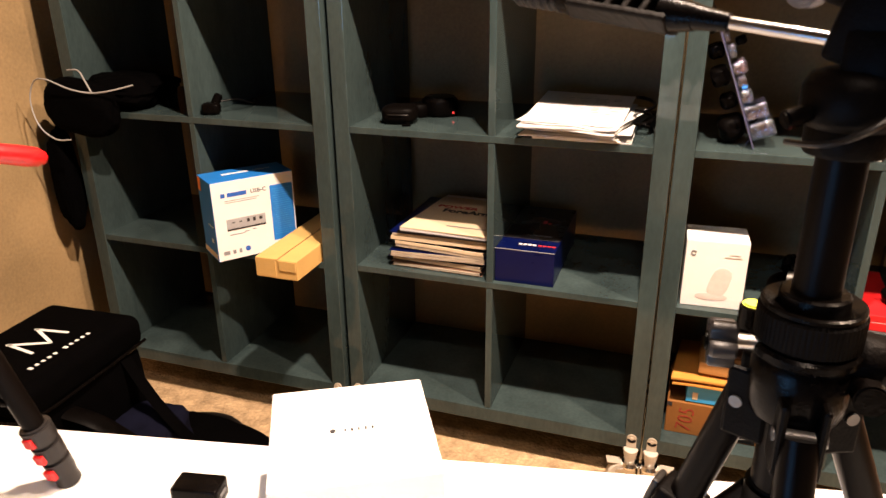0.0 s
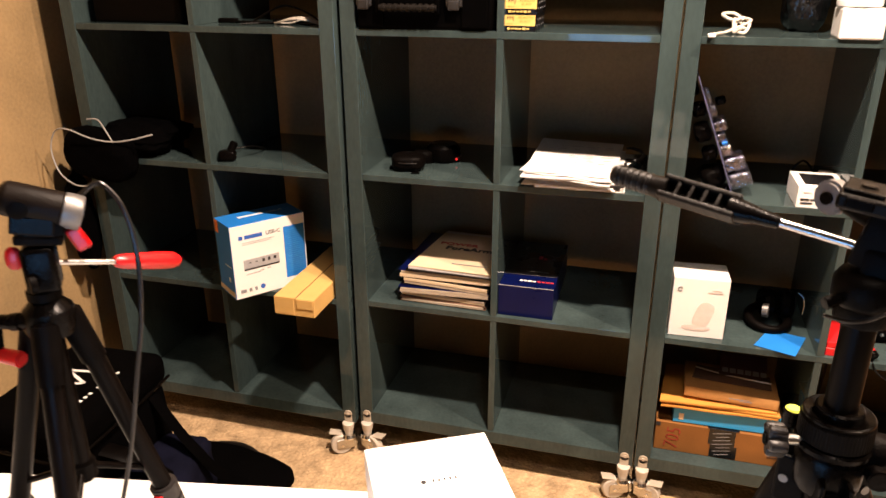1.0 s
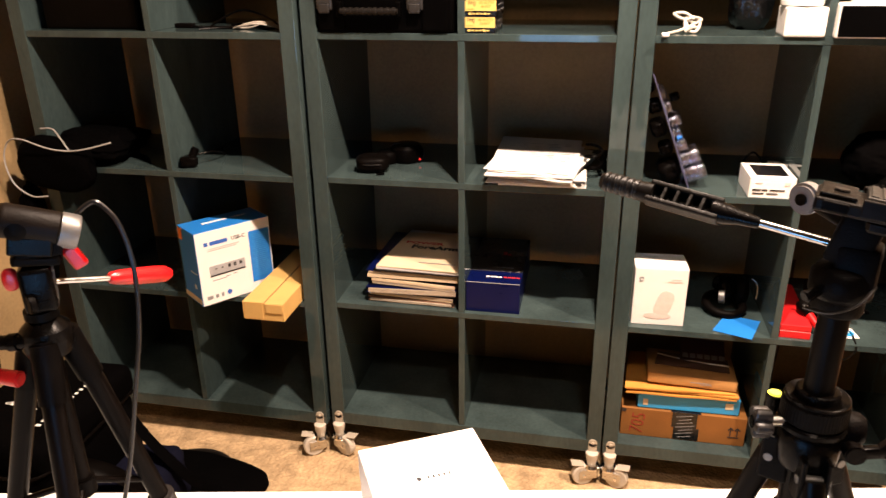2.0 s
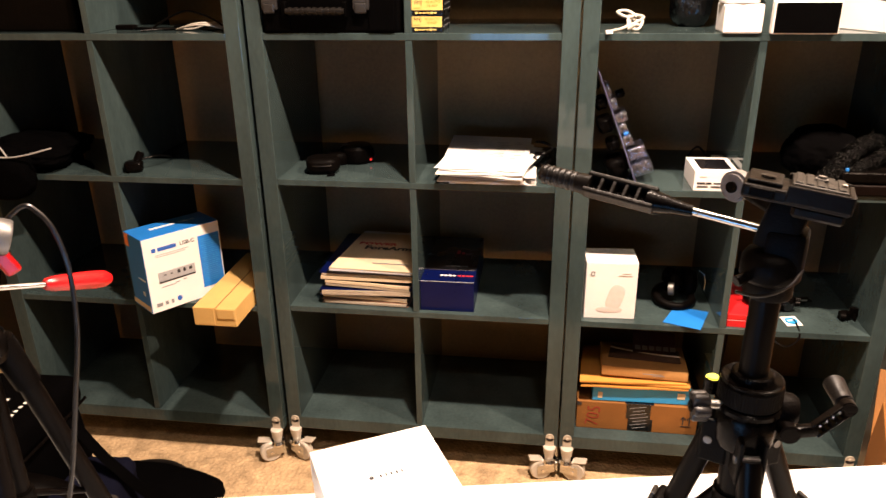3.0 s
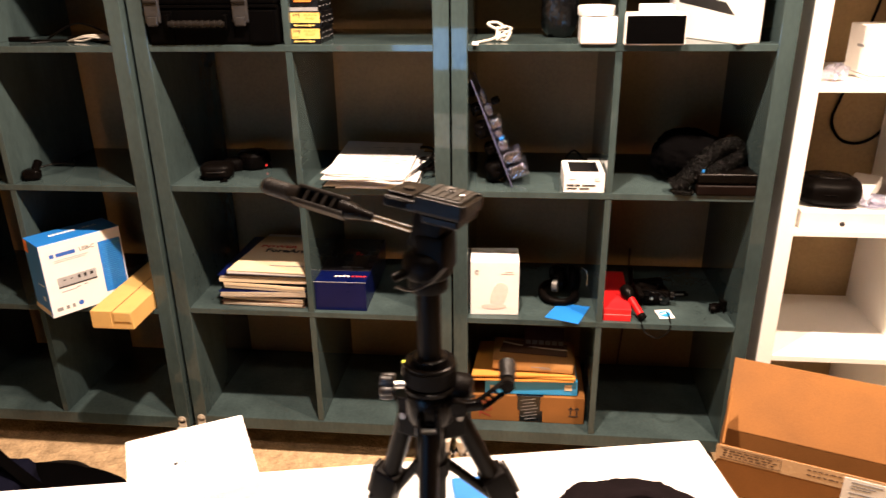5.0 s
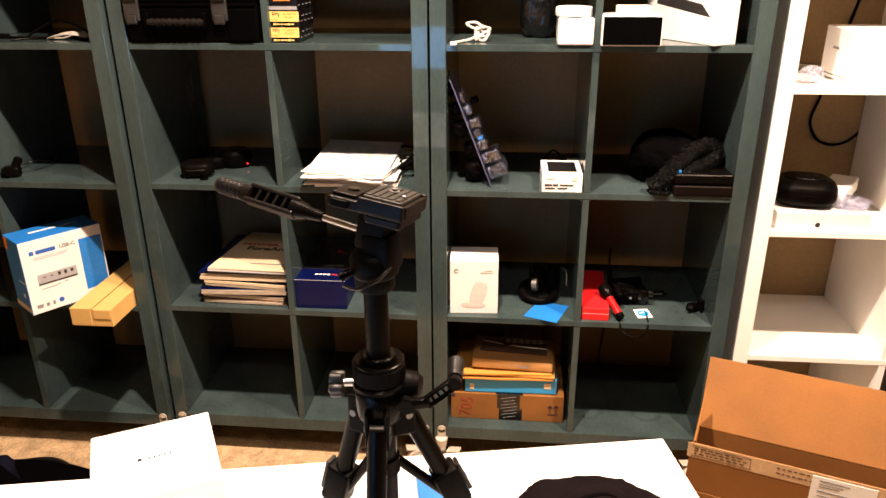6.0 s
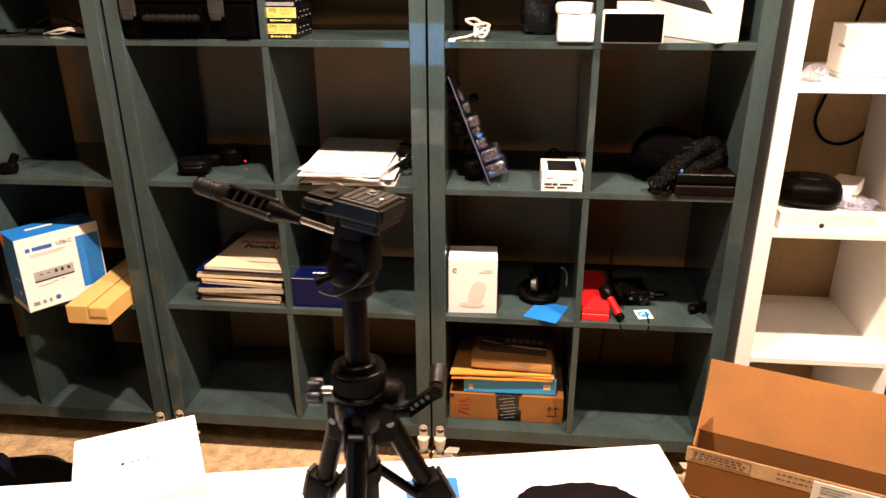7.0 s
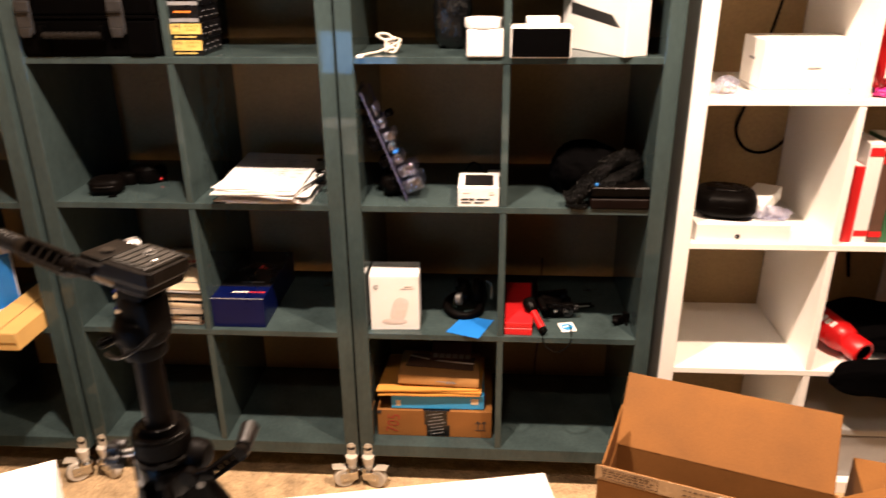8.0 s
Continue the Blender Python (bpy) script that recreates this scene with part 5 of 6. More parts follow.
def headphones():
    h = thing("headphones", "black over-ear headphones lying on the shelf", "headphones", (0.262, 1.735, Z2), 10)
    ring = [(-0.010 + 0.046 * math.cos(a), 0.004 + 0.046 * math.sin(a), 0.011 + 0.010 * (1 + math.sin(a))) for a in [radians(x) for x in range(0, 361, 30)]]
    part("band", tube(ring, 0.0105, 10), BLACK_MATT, h, "padded black band", True)
    cup = [(0.010, 0.0), (0.033, 0.0), (0.038, 0.005), (0.039, 0.016), (0.034, 0.022), (0.032, 0.030), (0.024, 0.034), (0.010, 0.035)]
    part("ear_cup", lathe(cup, 30, m=pose(-0.022, 0.030, 0.050, 8, 88, 14)), BLACK, h, "black padded ear cup", True)
    part("ear_cup", lathe(cup, 30, m=pose(0.018, 0.026, 0.052, 0, 92, -6)), BLACK_MATT, h, "black padded ear cup", True)
    part("trim", lathe([(0.0150, 0.0), (0.0175, 0.001), (0.0178, 0.014), (0.0150, 0.015), (0.004, 0.0145)], 24, m=pose(-0.030, -0.006, 0.046, 0, 86, -24)), SILVER, h, "silver trim ring", True)
    part("arm", tube([(0.050, 0.0, 0.092), (0.062, -0.004, 0.082), (0.066, -0.008, 0.064), (0.064, -0.010, 0.040)], 0.0016), CHROME, h, smooth=True)
    c = thing("card", "bright blue paper card overhanging the shelf edge", "card", (0.272, 1.648, Z2 + 0.0005))
    part("paper", sheet(((-0.062, -0.031, 0.0), (0.024, -0.063, 0.0), (0.062, 0.039, 0.0), (-0.020, 0.060, 0.0)), 0.0008, 6, 6, 0.001, 3), BLUE_CARD, c)


headphones()


def red_things():
    r = thing("book", "red hardback box file lying on the shelf", "book", (0.362, 1.613, Z2), -2)
    part("body", box(0.0, 0.070, 0, 0.25, 0, 0.019, 0.001, 1), RED_CARD, r)
    part("lid", box(0.0, 0.070, 0.001, 0.25, 0.0196, 0.034, 0.0015, 2), RED_CARD, r)
    f = thing("flashlight", "black flashlight with a red body on the shelf", "flashlight", (0.443, 1.650, Z2), 0)
    a, b = Vector((-0.022, 0.050, 0.060)), Vector((0.020, -0.040, 0.012))
    d = (b - a).normalized()
    part("head", lathe([(0.004, 0), (0.014, 0.004), (0.018, 0.016), (0.017, 0.030), (0.010, 0.044)], 22, m=Matrix.Translation(a) @ d.to_track_quat("Z", "Y").to_matrix().to_4x4()), BLACK, f, smooth=True)
    part("body", rod(a + d * 0.042, b - d * 0.012, 0.0095, n=18), RED, f, "red barrel", True)
    part("end_cap", rod(b - d * 0.013, b + d * 0.002, 0.0108, n=18, bevel=0.003), BLACK, f, smooth=True)
    part("cord", tube([(0.016, -0.030, 0.006), (0.022, -0.066, -0.012), (0.052, -0.082, -0.022), (0.085, -0.062, -0.008), (0.092, -0.016, 0.003), (0.090, 0.02, 0.003)], 0.0022), BLACK, f, smooth=True)
    c = thing("camera_mount", "black camera mount with folded arms on the shelf", "camera gear", (0.510, 1.735, Z2), 8)
    part("body", box(-0.035, 0.038, -0.022, 0.030, 0, 0.040, 0.007, 3), BLACK, c, smooth=True)
    part("arm", box(-0.070, -0.010, -0.012, 0.006, 0.030, 0.048, 0.004, 2, m=pose(0, 0, 0, 0, 18, 14)), BLACK_MATT, c)
    part("arm", box(-0.060, -0.046, -0.05, 0.03, 0.050, 0.060, 0.003, 2, m=pose(0, 0, 0, 10, 0, 0)), BLACK_MATT, c)
    part("joint", rod((-0.030, -0.030, 0.044), (-0.030, 0.010, 0.044), 0.012, n=18, bevel=0.002), BLACK, c, smooth=True)
    part("lens", rod((0.020, -0.030, 0.018), (0.020, -0.018, 0.018), 0.014, n=20, bevel=0.002), SMOKE_GLASS, c, smooth=True)
    part("screw", rod((-0.014, -0.026, 0.022), (-0.014, -0.022, 0.022), 0.004, n=10), STEEL, c, smooth=True)
    part("clamp", box(-0.052, 0.030, 0.002, 0.030, 0.036, 0.062, 0.006, 2, m=pose(0, 0, 0, 0, -8, -10)), BLACK, c)
    part("post", rod((-0.056, 0.030, 0.040), (-0.062, 0.034, 0.094), 0.006, 0.0075, 14, bevel=0.001), BLACK_MATT, c, smooth=True)
    part("hook", tube([(-0.05, -0.030, 0.050), (-0.03, -0.044, 0.056), (0.0, -0.040, 0.048), (0.022, -0.034, 0.030)], 0.0042), BLACK, c, smooth=True)
    part("knob", fluted((0.034, -0.026, 0.030), (0.046, -0.030, 0.030), 0.012, 8, 0.002), BLACK, c, smooth=True)
    part("paddle", box(0.055, 0.105, 0.020, 0.040, 0.004, 0.012, 0.003, 2), BLACK, c)
    part("paddle_trim", box(0.060, 0.090, 0.018, 0.021, 0.009, 0.0125, 0.0005, 1), STEEL, c)
    s = thing("card", "small white card with a round blue sticker", "card", (0.527, 1.655, Z2 + 0.0005), 12)
    part("paper", sheet(((-0.020, -0.020, 0.0), (0.020, -0.020, 0.0), (0.020, 0.022, 0.004), (-0.020, 0.022, 0.004)), 0.0008, 3, 3, 0), WHITE_CARD, s)
    part("sticker", rod((0, 0.001, 0.0030), (0, 0.001, 0.0042), 0.0155, n=28), SKY_CARD, s, "round blue sticker")
    bars([(-0.003, 0.002, 0.016, 0.005)], WHITE_INK, s, pose(0, 0, 0.0044, 4, 0, 18))
    g = thing("clip_mount", "small black clip mount on the teal shelf", "camera gear", (0.668, 1.690, Z2), 20)
    part("body", box(-0.020, 0.006, -0.010, 0.010, 0, 0.022, 0.003, 2), BLACK, g)
    part("knob", rod((-0.024, -0.006, 0.014), (-0.014, -0.012, 0.014), 0.009, n=14, bevel=0.001), BLACK_MATT, g, smooth=True)
    part("clip", box(0.006, 0.022, -0.012, 0.004, 0.006, 0.032, 0.002, 2), BLACK_MATT, g)
    part("foot", rod((0.012, -0.016, 0.0), (0.010, -0.012, 0.020), 0.003, n=10), BLACK, g, smooth=True)


red_things()


def parcels():
    a = thing("cardboard_box", "brown shipping carton with black printed tape", "box", (0.014, 1.646, Z1), 0)
    part("carton", box(0, 0.320, 0, 0.235, 0, 0.086, 0.0015, 1), BROWN_CARD, a)
    part("top_seam", box(0.001, 0.319, 0.116, 0.118, 0.0860, 0.0866, 0), INK, a)
    part("tape", box(0.132, 0.196, -0.0010, 0.0, 0.040, 0.0862, 0.0002, 1), BLACK_CARD, a, "black printed tape")
    part("tape", box(0.138, 0.203, -0.0010, 0.0, 0.003, 0.0396, 0.0002, 1), BLACK_CARD, a, "black printed tape")
    part("tape", box(0.128, 0.204, -0.0008, 0.234, 0.0868, 0.0874, 0.0001, 1), BLACK_CARD, a, "black printed tape")
    st = bmesh.new()
    rnd = random.Random(21)
    for k in range(7):
        ln = rnd.uniform(0.016, 0.026)
        box(-ln, ln, -0.0007, 0.0007, 0, 0.0005, 0, bm=st, m=on_front(0.166 + rnd.uniform(-0.004, 0.004), -0.0012, 0.013 + 0.0105 * k) @ pose(0, 0, 0, 0, 0, 11))
    part("tape_print", st, GREY_INK, a)
    letters("705", 0.052, DARK_RED_INK, a, on_front(0.046, -0.0008, 0.042) @ pose(0, 0, 0, 0, 0, 84), label="red marker number", bold=-0.0009, squash=0.85)
    bars([(0.290, 0.026, 0.028, 0.0022), (0.282, 0.042, 0.0028, 0.024), (0.299, 0.042, 0.0028, 0.024)], INK, a, on_front(0, -0.0006, 0), label="printed arrow")
    for x in (0.282, 0.299):
        for side in (-1, 1):
            bars([(0, 0, 0.0105, 0.0030)], INK, a, on_front(x + side * 0.0030, -0.0006, 0.0515) @ pose(0, 0, 0, 0, 0, -side * 52))
    bars([(0.006, 0.078, 0.012, 0.010)], INK, a, on_front(0, -0.0006, 0))
    z = Z1 + 0.0885
    b = thing("retail_box", "sky blue flat carton on the shipping carton", "box", (0.054, 1.650, z), 1)
    part("carton", box(0, 0.258, 0, 0.165, 0, 0.046, 0.0012, 1), SKY_CARD, b)
    bars([(0.232, 0.026, 0.020, 0.018), (0.020, 0.018, 0.012, 0.018)], MANILA, b, on_front(0, -0.0006, 0))
    z += 0.0470
    for k, (dx, dy, a_) in enumerate(((0.0, 0.0, 2.0), (0.004, 0.006, -1.0), (-0.004, 0.002, 3.0))):
        e = thing("envelope", "orange padded mailing envelope in the parcel stack", "envelope", (0.165 + dx, 1.640 + dy, z + 0.007 * k), a_, group="stacked envelopes")
        part("paper", sheet(((-0.145, 0, 0.0), (0.135, 0.0, 0.0), (0.140, 0.19, 0.002), (-0.120, 0.19, 0.002)), 0.0045, 12, 8, 0.004, 2.7 * k), ENVELOPE, e, smooth=True)
    z += 0.026
    p = thing("parcel", "small brown paper parcel on the envelopes", "parcel", (0.185, 1.655, z), -1)
    part("wrap", box(-0.112, 0.112, 0.0, 0.135, 0, 0.030, 0.003, 2, m=pose(0, 0, 0, 0, 1.6, 0)), material("light_brown_paper", (0.46, 0.24, 0.08), 0.6, var=0.2, scale=14, bump=0.25), p, smooth=True)
    bars([(0.02, 0.017, 0.05, 0.002), (0.035, 0.013, 0.03, 0.002)], GREY_INK, p, on_front(0, -0.0045, 0))
    z += 0.031
    m = thing("booklet", "dark glossy booklet with a grid of pale pictures", "booklet", (0.185, 1.665, z), -3)
    cover = material("dark_purple_cover", (0.05, 0.018, 0.02), 0.35, var=0.3)
    part("page_block", sheet(((-0.095, 0.030, 0.002), (0.095, 0.026, 0.0), (0.095, 0.09, 0.0), (-0.085, 0.09, 0.006)), 0.003, 10, 6, 0.003, 1.0), DARK_COVER, m, smooth=True)
    part("cover", sheet(((-0.030, 0.056, 0.010), (0.085, 0.056, 0.008), (0.085, 0.130, 0.036), (-0.030, 0.130, 0.038)), 0.002, 8, 6, 0.001, 3.0), cover, m, "dark cover standing up")
    grid = pose(0, 0.056, 0.0125, 20.4, 0, 0)
    bars([(-0.016 + 0.0185 * i, 0.016, 0.0145, 0.015) for i in range(6)], GREY_INK, m, grid, label="pale printed pictures")
    part("edge", tube([(-0.088, 0.074, 0.012), (-0.03, 0.060, 0.011), (0.04, 0.052, 0.010), (0.095, 0.050, 0.009)], 0.0018), PAPER, m, smooth=True)


parcels()
thin = thing("cable", "thin black cable hanging behind the teal unit", "cable", (0.47, 2.022, 0))
part("cord", tube([(0.012, 0, 0.54), (0.012, 0, 0.46), (0.006, 0, 0.36), (0.010, 0, 0.26), (0.004, 0, 0.16), (0.0, 0, FLOOR + 0.004)], 0.0036, 7), BROWN_INK, thin, smooth=True)


# ---- things on the white unit ----
def white_unit_things():
    b = thing("box", "large plain white lidded carton on the white shelf", "box", (0.934, 1.682, W3), 1.5)
    part("base", box(0, 0.205, 0, 0.14, 0.003, 0.0115, 0.0012, 1), WHITE_CARD, b)
    part("tray", box(0.002, 0.203, 0.002, 0.138, 0, 0.003, 0.0005, 1), PAPER, b)
    part("lid", box(-0.001, 0.206, -0.001, 0.141, 0.0130, 0.122, 0.002, 2), WHITE_CARD, b)
    bars([(0.115, 0.060, 0.030, 0.003)], GREY_INK, b, on_front(0, -0.0017, 0))
    bars([(-0.070, 0.075, 0.034, 0.006)], GREY_INK, b, pose(-0.0016, 0, 0, 90, 0, -90))
    p = thing("plastic_bag", "small clear plastic bag of brass fittings", "bag", (0.862, 1.695, W3))
    part("film", blob((0.052, 0.045, 0.040), 0.3, 9, 1.2, 2.4, 4), CLEAR, p, smooth=True)
    for k, (x, y) in enumerate(((-0.010, 0.0), (0.006, -0.004), (0.0, 0.010), (0.015, 0.006))):
        part("fitting", rod((x, y, 0.002), (x + 0.006, y + 0.008, 0.010), 0.0035, n=10), BRASS, p, "brass fitting", True)
    f = thing("box", "flat white carton lying on the white shelf", "box", (0.822, 1.645, W2), 0)
    part("carton", box(0, 0.225, 0, 0.25, 0, 0.045, 0.002, 2), WHITE_CARD, f)
    part("button", rod((0.100, -0.0015, 0.014), (0.100, 0, 0.014), 0.006, n=14), INK, f, "dark round dot")
    c = thing("case", "black oval zip case on the white carton", "case", (0.905, 1.725, W2 + 0.0452), -14)
    part("shell", blob((0.152, 0.135, 0.070), 0.02, 5, 2.0, 3.2, 5), BLACK_MATT, c, smooth=True)
    part("zip", tube([(0.0745 * math.cos(a), 0.0665 * math.sin(a), 0.036) for a in [radians(x) for x in range(0, 361, 24)]], 0.0028), BLACK, c, smooth=True)
    part("lid_panel", blob((0.100, 0.070, 0.012), 0.0, square=3, cuts=4, m=Matrix.Translation((0, 0, 0.063)), flat_base=False), BLACK, c, smooth=True)
    g = thing("box", "white oblong carton behind the black case", "box", (0.960, 1.760, W2 + 0.0452), -32)
    part("carton", box(0, 0.065, -0.05, 0.14, 0, 0.036, 0.003, 2), WHITE_CARD, g)
    t = thing("tissue", "crumpled white plastic wrap on the white carton", "wrap", (1.010, 1.690, W2 + 0.0452))
    part("wrap", blob((0.080, 0.06, 0.03), 0.5, 10, 6.0, 2.2, 4), CLEAR, t, smooth=True)
    k = thing("cable", "black cable looping down the wall behind the white unit", "cable", (0, 2.022, 0))
    part("cord", tube([(1.10, 0, 1.42), (1.07, 0, 1.25), (1.04, 0, 1.12), (1.022, 0, 1.02), (1.006, 0, 0.955), (1.018, 0, 0.915), (1.045, 0, 0.888), (1.081, 0, 0.880), (1.118, 0, 0.892), (1.150, 0, 0.925), (1.20, 0, 1.0), (1.30, 0, 0.90), (1.36, 0, 0.70), (1.40, 0, 0.5)], 0.0042, 8), BLACK, k, smooth=True)


white_unit_things()




def right_column():
    x = 1.172
    for w, h, mat, label in ((0.022, 0.190, RED_CARD, "red hardback book standing on the white shelf"), (0.034, 0.245, WHITE_CARD, "white hardback book with a red band"),
                             (0.030, 0.225, DARK_COVER, "dark brown paperback book with a red band"), (0.036, 0.24, GREEN_CARD, "dark green hardback book on the shelf"), (0.04, 0.23, BLACK_CARD, "black hardback book on the shelf"), (0.03, 0.21, MANILA, "tan hardback book on the shelf")):
        b = thing("book", label, "book", (x, 1.652, W2), group="books on the white shelf")
        part("cover", box(0, w, 0, 0.16, 0, h, 0.002, 2), mat, b)
        part("page_block", box(0.002, w - 0.002, 0.004, 0.158, h + 0.0002, h + 0.0012, 0), PAPER, b)
        if w in (0.034, 0.030) and mat in (WHITE_CARD, DARK_COVER):
            bars([(w / 2, h * 0.92, w * 0.98, 0.020), (w / 2, h * 0.10, w * 0.98, 0.014)], RED_CARD, b, on_front(0, -0.0006, 0))
        if mat in (GREEN_CARD, BLACK_CARD):
            bars([(w / 2, h * 0.6, w * 0.5, 0.08)], YELLOW_CARD, b, on_front(0, -0.0006, 0))
        x += w + 0.0015
    r = thing("bag", "red and white printed bag on the white shelf", "bag", (1.27, 1.70, W3))
    part("body", blob((0.17, 0.12, 0.19), 0.15, 6, 3.0, 3.5, 4), RED_CARD, r, smooth=True)
    part("stripe", sheet(((-0.088, -0.064, 0.045), (0.05, -0.070, 0.120), (0.05, -0.070, 0.155), (-0.088, -0.064, 0.080)), 0.002, 4, 4), WHITE_CARD, r, "white stripe")
    m = thing("pouch", "small magenta pouch at the front of the shelf", "pouch", (1.215, 1.655, W3))
    part("body", blob((0.07, 0.04, 0.022), 0.2, 6, 1.0, 3, 4), MAGENTA, m, smooth=True)
    f = thing("flask", "red flask with white lettering bars on the shelf", "flask", (1.240, 1.800, W1 + 0.042), 0)
    a, b = Vector((-0.02, 0.02, 0.024)), Vector((0.052, -0.150, 0.0))
    q = Matrix.Translation(a) @ (b - a).normalized().to_track_quat("Z", "Y").to_matrix().to_4x4()
    part("body", lathe([(0.02, 0.0), (0.038, 0.004), (0.041, 0.012), (0.041, 0.105), (0.036, 0.125), (0.028, 0.132), (0.010, 0.133)], 30, m=q), RED, f, "red enamel body", True)
    cap = part("cap", lathe([(0.022, 0.133), (0.031, 0.135), (0.033, 0.145), (0.033, 0.178), (0.030, 0.183), (0.024, 0.183), (0.023, 0.170), (0.002, 0.169)], 28, m=q), RED, f, "red screw cap", True)
    part("cap_hollow", lathe([(0.0225, 0.1705), (0.0225, 0.1800), (0.0200, 0.1802), (0.0195, 0.1715), (0.002, 0.1712)], 24, m=q), BLACK, cap, "black hollow of the cap", True)
    pr = bmesh.new()
    v = q.to_3x3().inverted() @ Vector((-0.35, -0.55, 0.75))
    turn = math.degrees(math.atan2(v.y, v.x)) + 90
    for k in range(5):
        box(-0.010 + 0.002 * (k % 2), 0.010, -0.0008, 0.0008, -0.0055, 0.0055, 0.0003, 1, pr, q @ pose(0, 0, 0.026 + 0.016 * k, 0, 0, turn) @ pose(0.0, -0.0414, 0, 0, 0, 0))
    part("print", pr, WHITE_INK, f, "white bars")
    s = thing("bag", "black nylon bag heaped on the white shelf", "bag", (1.350, 1.780, W1), 0)
    part("body", blob((0.30, 0.24, 0.090), 0.18, 6, 8.0, 2.6, 5, m=pose(0.03, 0.03, 0, 0, 0, 0)), FABRIC, s, smooth=True)
    part("flap", blob((0.27, 0.07, 0.095), 0.14, 6, 3.4, 3.2, 5, m=pose(-0.008, -0.160, -0.058, 0, 0, 0), flat_base=False), FABRIC, s, "loose black flap over the shelf edge", True)
    g = thing("box", "grey plastic storage box in the lowest white cell", "box", (1.345, 1.655, W0), 0)
    part("tub", box(-0.135, 0.150, 0, 0.30, 0, 0.135, 0.006, 3), material("light_grey_plastic", (0.34, 0.33, 0.32), 0.45, var=0.1), g)
    part("lid", box(-0.140, 0.155, -0.004, 0.305, 0.137, 0.160, 0.006, 3), material("pale_grey_plastic", (0.45, 0.44, 0.42), 0.45, var=0.1), g)


right_column()


# ---- things on the carpet ----
def open_carton():
    b = thing("cardboard_box", "open brown corrugated shipping box with tape and label", "box", (0.538, 1.116, FLOOR), -19.2)
    w, d, h, t = 0.455, 0.235, 0.363, 0.005
    part("front_wall", box(0, w, 0, t, 0, h, 0.001, 1), BROWN_CARD, b)
    part("back_wall", box(0, w, d - t, d, 0, h, 0.001, 1), BROWN_CARD, b)
    part("side_wall", box(0, t, t, d - t, 0, h, 0.001, 1), BROWN_CARD, b)
    part("side_wall", box(w - t, w, t, d - t, 0, h, 0.001, 1), BROWN_CARD, b)
    part("bottom", box(t, w - t, t, d - t, 0.001, 0.006, 0), BROWN_CARD, b)
    fl = part("front_flap", box(0.001, w - 0.001, 0.0, 0.004, 0, 0.113, 0.001, 1, m=pose(0, 0.001, h + 0.001, 1.0, 0, 0)), BROWN_CARD, b, "front flap standing up")
    part("tape", box(-0.003, w - 0.004, -0.0008, -0.0002, 0.080, 0.1135, 0, 1, m=pose(0, 0.001, h + 0.001, 1.0, 0, 0)), TAPE, fl, "glossy printed tape")
    lab = pose(0, 0.001, h + 0.001, 1.0, 0, 0) @ on_front(0, -0.0010, 0)
    rnd = random.Random(17)
    for x0, x1, rows in ((0.010, 0.108, (0.1035, 0.0975, 0.0910)), (0.160, 0.226, (0.1040, 0.0925))):
        for z in rows:
            x = x0
            while x < x1 - 0.006:
                wd = rnd.uniform(0.004, 0.011)
                bars([(x + wd / 2, z, wd, 0.0026)], BROWN_INK, fl, lab)
                x += wd + rnd.uniform(0.0020, 0.0045)
    bars([(0.060, 0.1085, 0.110, 0.0009), (0.060, 0.0850, 0.110, 0.0009), (0.114, 0.0967, 0.0009, 0.022)], BROWN_INK, fl, lab)
    part("shipping_label", box(0.222, 0.330, -0.0020, -0.0010, -0.040, 0.108, 0, 1, m=pose(0, 0.001, h + 0.001, 1.0, 0, 0)), WHITE_CARD, fl, "white shipping label")
    lab2 = pose(0, 0.001, h + 0.001, 1.0, 0, 0) @ on_front(0, -0.0021, 0)
    bars([(0.260, 0.100, 0.050, 0.003), (0.255, 0.093, 0.040, 0.002), (0.252, 0.087, 0.034, 0.002), (0.262, 0.076, 0.056, 0.003), (0.250, 0.066, 0.030, 0.002)], GREY_INK, fl, lab2)
    bars([(0.236 + 0.006 * k, 0.045, 0.0015 + 0.002 * (k % 3 == 0), 0.022) for k in range(13)], INK, fl, lab2)
    back = pose(0, d - 0.003, h - 0.001, -40, 0, 0)
    part("back_flap", box(0.001, w - 0.008, -0.004, 0.0, 0, 0.167, 0.0015, 2, m=back), BROWN_CARD, b, "back flap leaning back")
    part("side_flap", box(-0.004, 0.0, 0.010, d - 0.010, 0, 0.112, 0.001, 1, m=pose(0.002, 0, h + 0.001, 0, 4, 0)), BROWN_CARD, b, "side flap standing up")
    part("side_flap", box(0.0, 0.004, 0.010, d - 0.010, 0, 0.112, 0.001, 1, m=pose(w - 0.002, 0, h + 0.001, 0, 55, 0)), BROWN_CARD, b, "side flap folded outward")
    c = thing("cardboard_box", "second brown corrugated box standing on the carpet", "box", (1.06, 1.05, FLOOR), -15)
    part("carton", box(0, 0.35, 0, 0.28, 0, 0.36, 0.002, 1), BROWN_CARD, c)


open_carton()


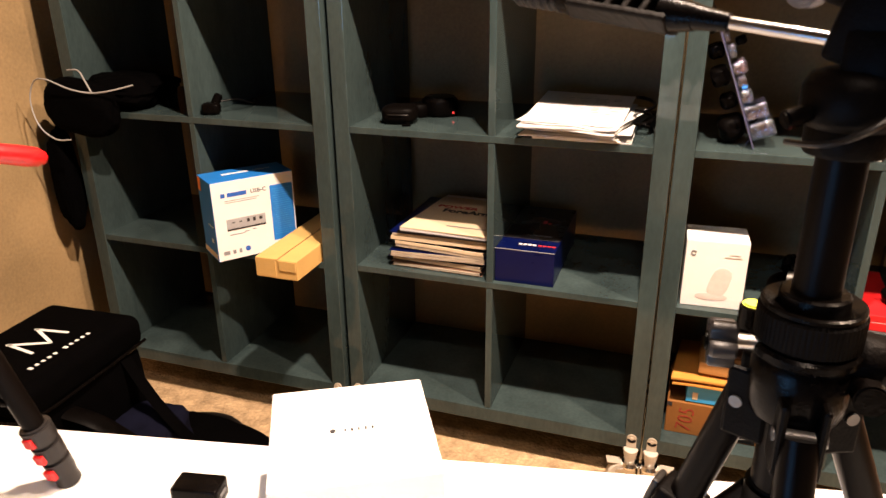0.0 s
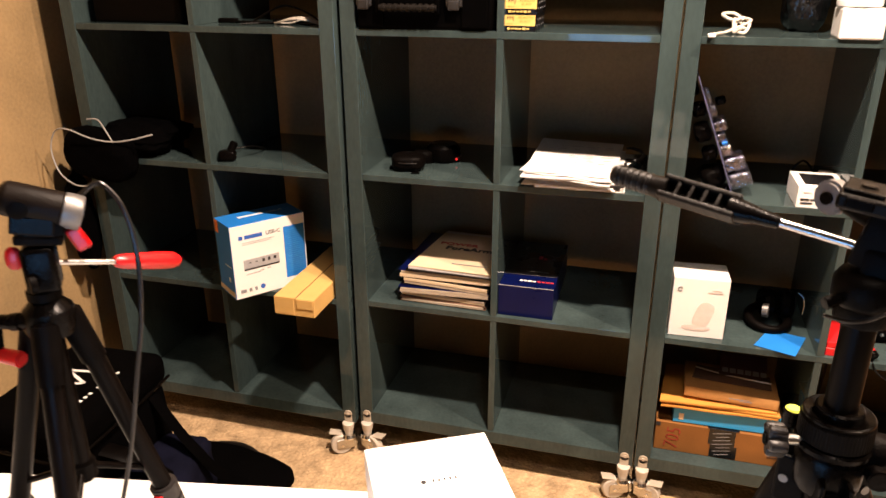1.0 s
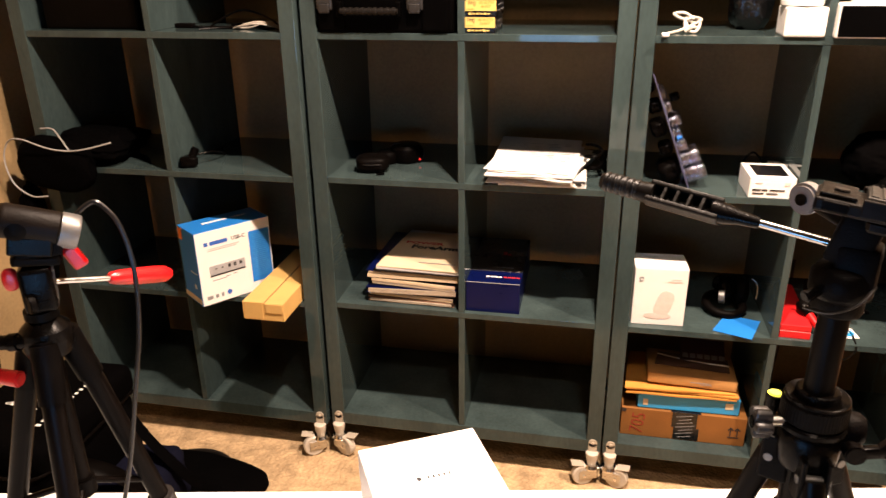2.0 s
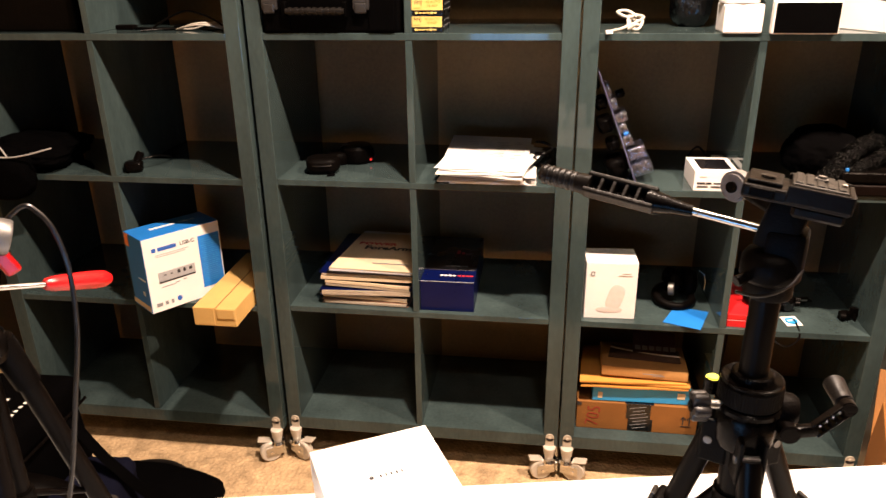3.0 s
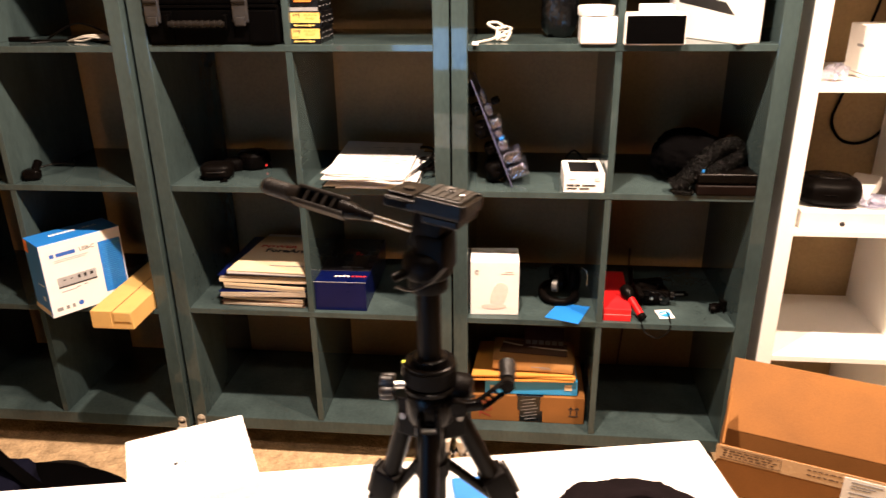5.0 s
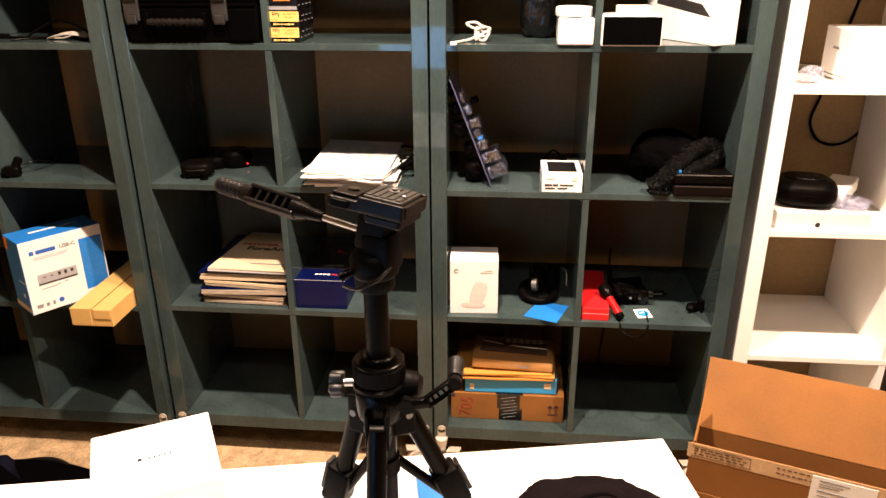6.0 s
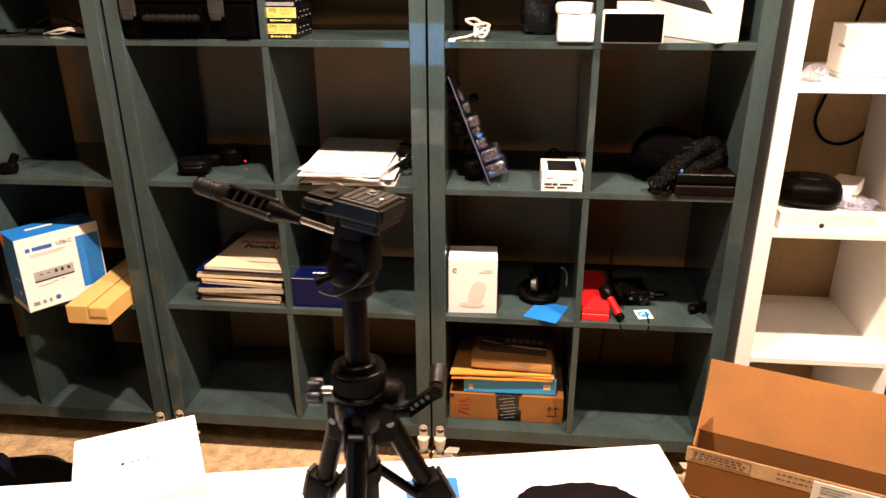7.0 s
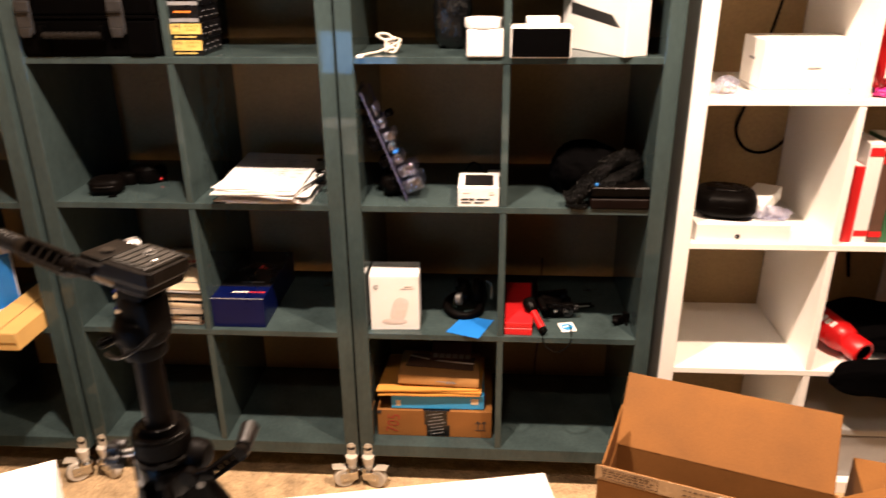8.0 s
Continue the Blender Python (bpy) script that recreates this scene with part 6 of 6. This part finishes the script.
def camera_backpack():
    b = thing("backpack", "black camera backpack with a white emblem on the carpet", "backpack", (-1.335, 1.150, FLOOR), 0)
    part("main_body", blob((0.27, 0.36, 0.36), 0.04, 5, 1.5, 7, 5), FABRIC, b, smooth=True)
    part("lid", box(-0.135, 0.135, -0.185, 0.180, 0.325, 0.408, 0.028, 5, m=pose(0, 0, 0, 0, 0, 3)), FABRIC, b, "black padded lid", True)
    part("zip", tube([(-0.130, -0.190, 0.340), (0.0, -0.192, 0.338), (0.128, -0.180, 0.338), (0.140, 0.0, 0.340), (0.130, 0.175, 0.342)], 0.004), BLACK, b, smooth=True)
    part("side_pocket", blob((0.23, 0.30, 0.20), 0.07, 6, 6.5, 5, 5, m=pose(0.165, 0.02, 0.0, 0, 0, 12)), NAVY_FABRIC, b, "navy nylon pocket", True)
    part("front_pocket", blob((0.26, 0.16, 0.26), 0.12, 6, 2.5, 4, 5, m=pose(0.05, -0.17, 0.0, 0, 0, 10)), FABRIC, b, smooth=True)
    part("strap", tube([(0.13, -0.08, 0.30), (0.20, -0.06, 0.27), (0.255, -0.01, 0.18), (0.285, 0.06, 0.08), (0.30, 0.13, 0.03)], 0.024, 10, flat=0.22), BLACK_MATT, b, "wide webbing strap", True)
    part("strap", tube([(0.135, 0.10, 0.33), (0.20, 0.09, 0.25), (0.262, 0.075, 0.205), (0.300, 0.10, 0.13), (0.335, 0.16, 0.06)], 0.015, 10, flat=0.16), FABRIC, b, "wide webbing strap", True)
    part("shoulder_strap", blob((0.37, 0.17, 0.075), 0.07, 4, 4.4, 2.6, 5, m=pose(0.255, 0.215, 0.0, 0, 0, -8)), FABRIC, b, "padded black shoulder strap", True)
    for k in range(4):
        y = 0.170 + 0.032 * k
        part("stitching", tube([(0.115, y + 0.010, 0.052), (0.18, y + 0.012, 0.070 - 0.003 * k), (0.27, y - 0.002, 0.074 - 0.004 * k), (0.36, y - 0.022, 0.056), (0.415, y - 0.035, 0.030)], 0.0022, 6), GREY_PLASTIC, b, "grey stitched seam", True)
    part("strap_trim", tube([(0.10, 0.24, 0.050), (0.16, 0.285, 0.060), (0.25, 0.295, 0.062), (0.34, 0.255, 0.050), (0.42, 0.20, 0.022)], 0.006), GREY_PLASTIC, b, smooth=True)
    top = pose(-0.010, -0.010, 0.4085, 0, 0, 90)
    em = bmesh.new()
    for x, y, ln, a in ((-0.034, 0.000, 0.088, 82), (-0.010, -0.002, 0.094, -64), (0.030, -0.002, 0.094, 64), (0.054, 0.0, 0.088, -82)):
        box(-ln / 2, ln / 2, -0.0040, 0.0040, 0, 0.0012, 0.0003, 1, em, top @ pose(x, y, 0, 0, 0, a))
    part("emblem", em, WHITE_INK, b, "white zigzag emblem")
    bars([(-0.090 + 0.0165 * k, -0.090, 0.0075, 0.0080 + 0.003 * (k == 0)) for k in range(5)] + [(0.004 + 0.0165 * k, -0.090, 0.0075, 0.0080 + 0.003 * (k == 0)) for k in range(5)], WHITE_INK, b, top)


camera_backpack()
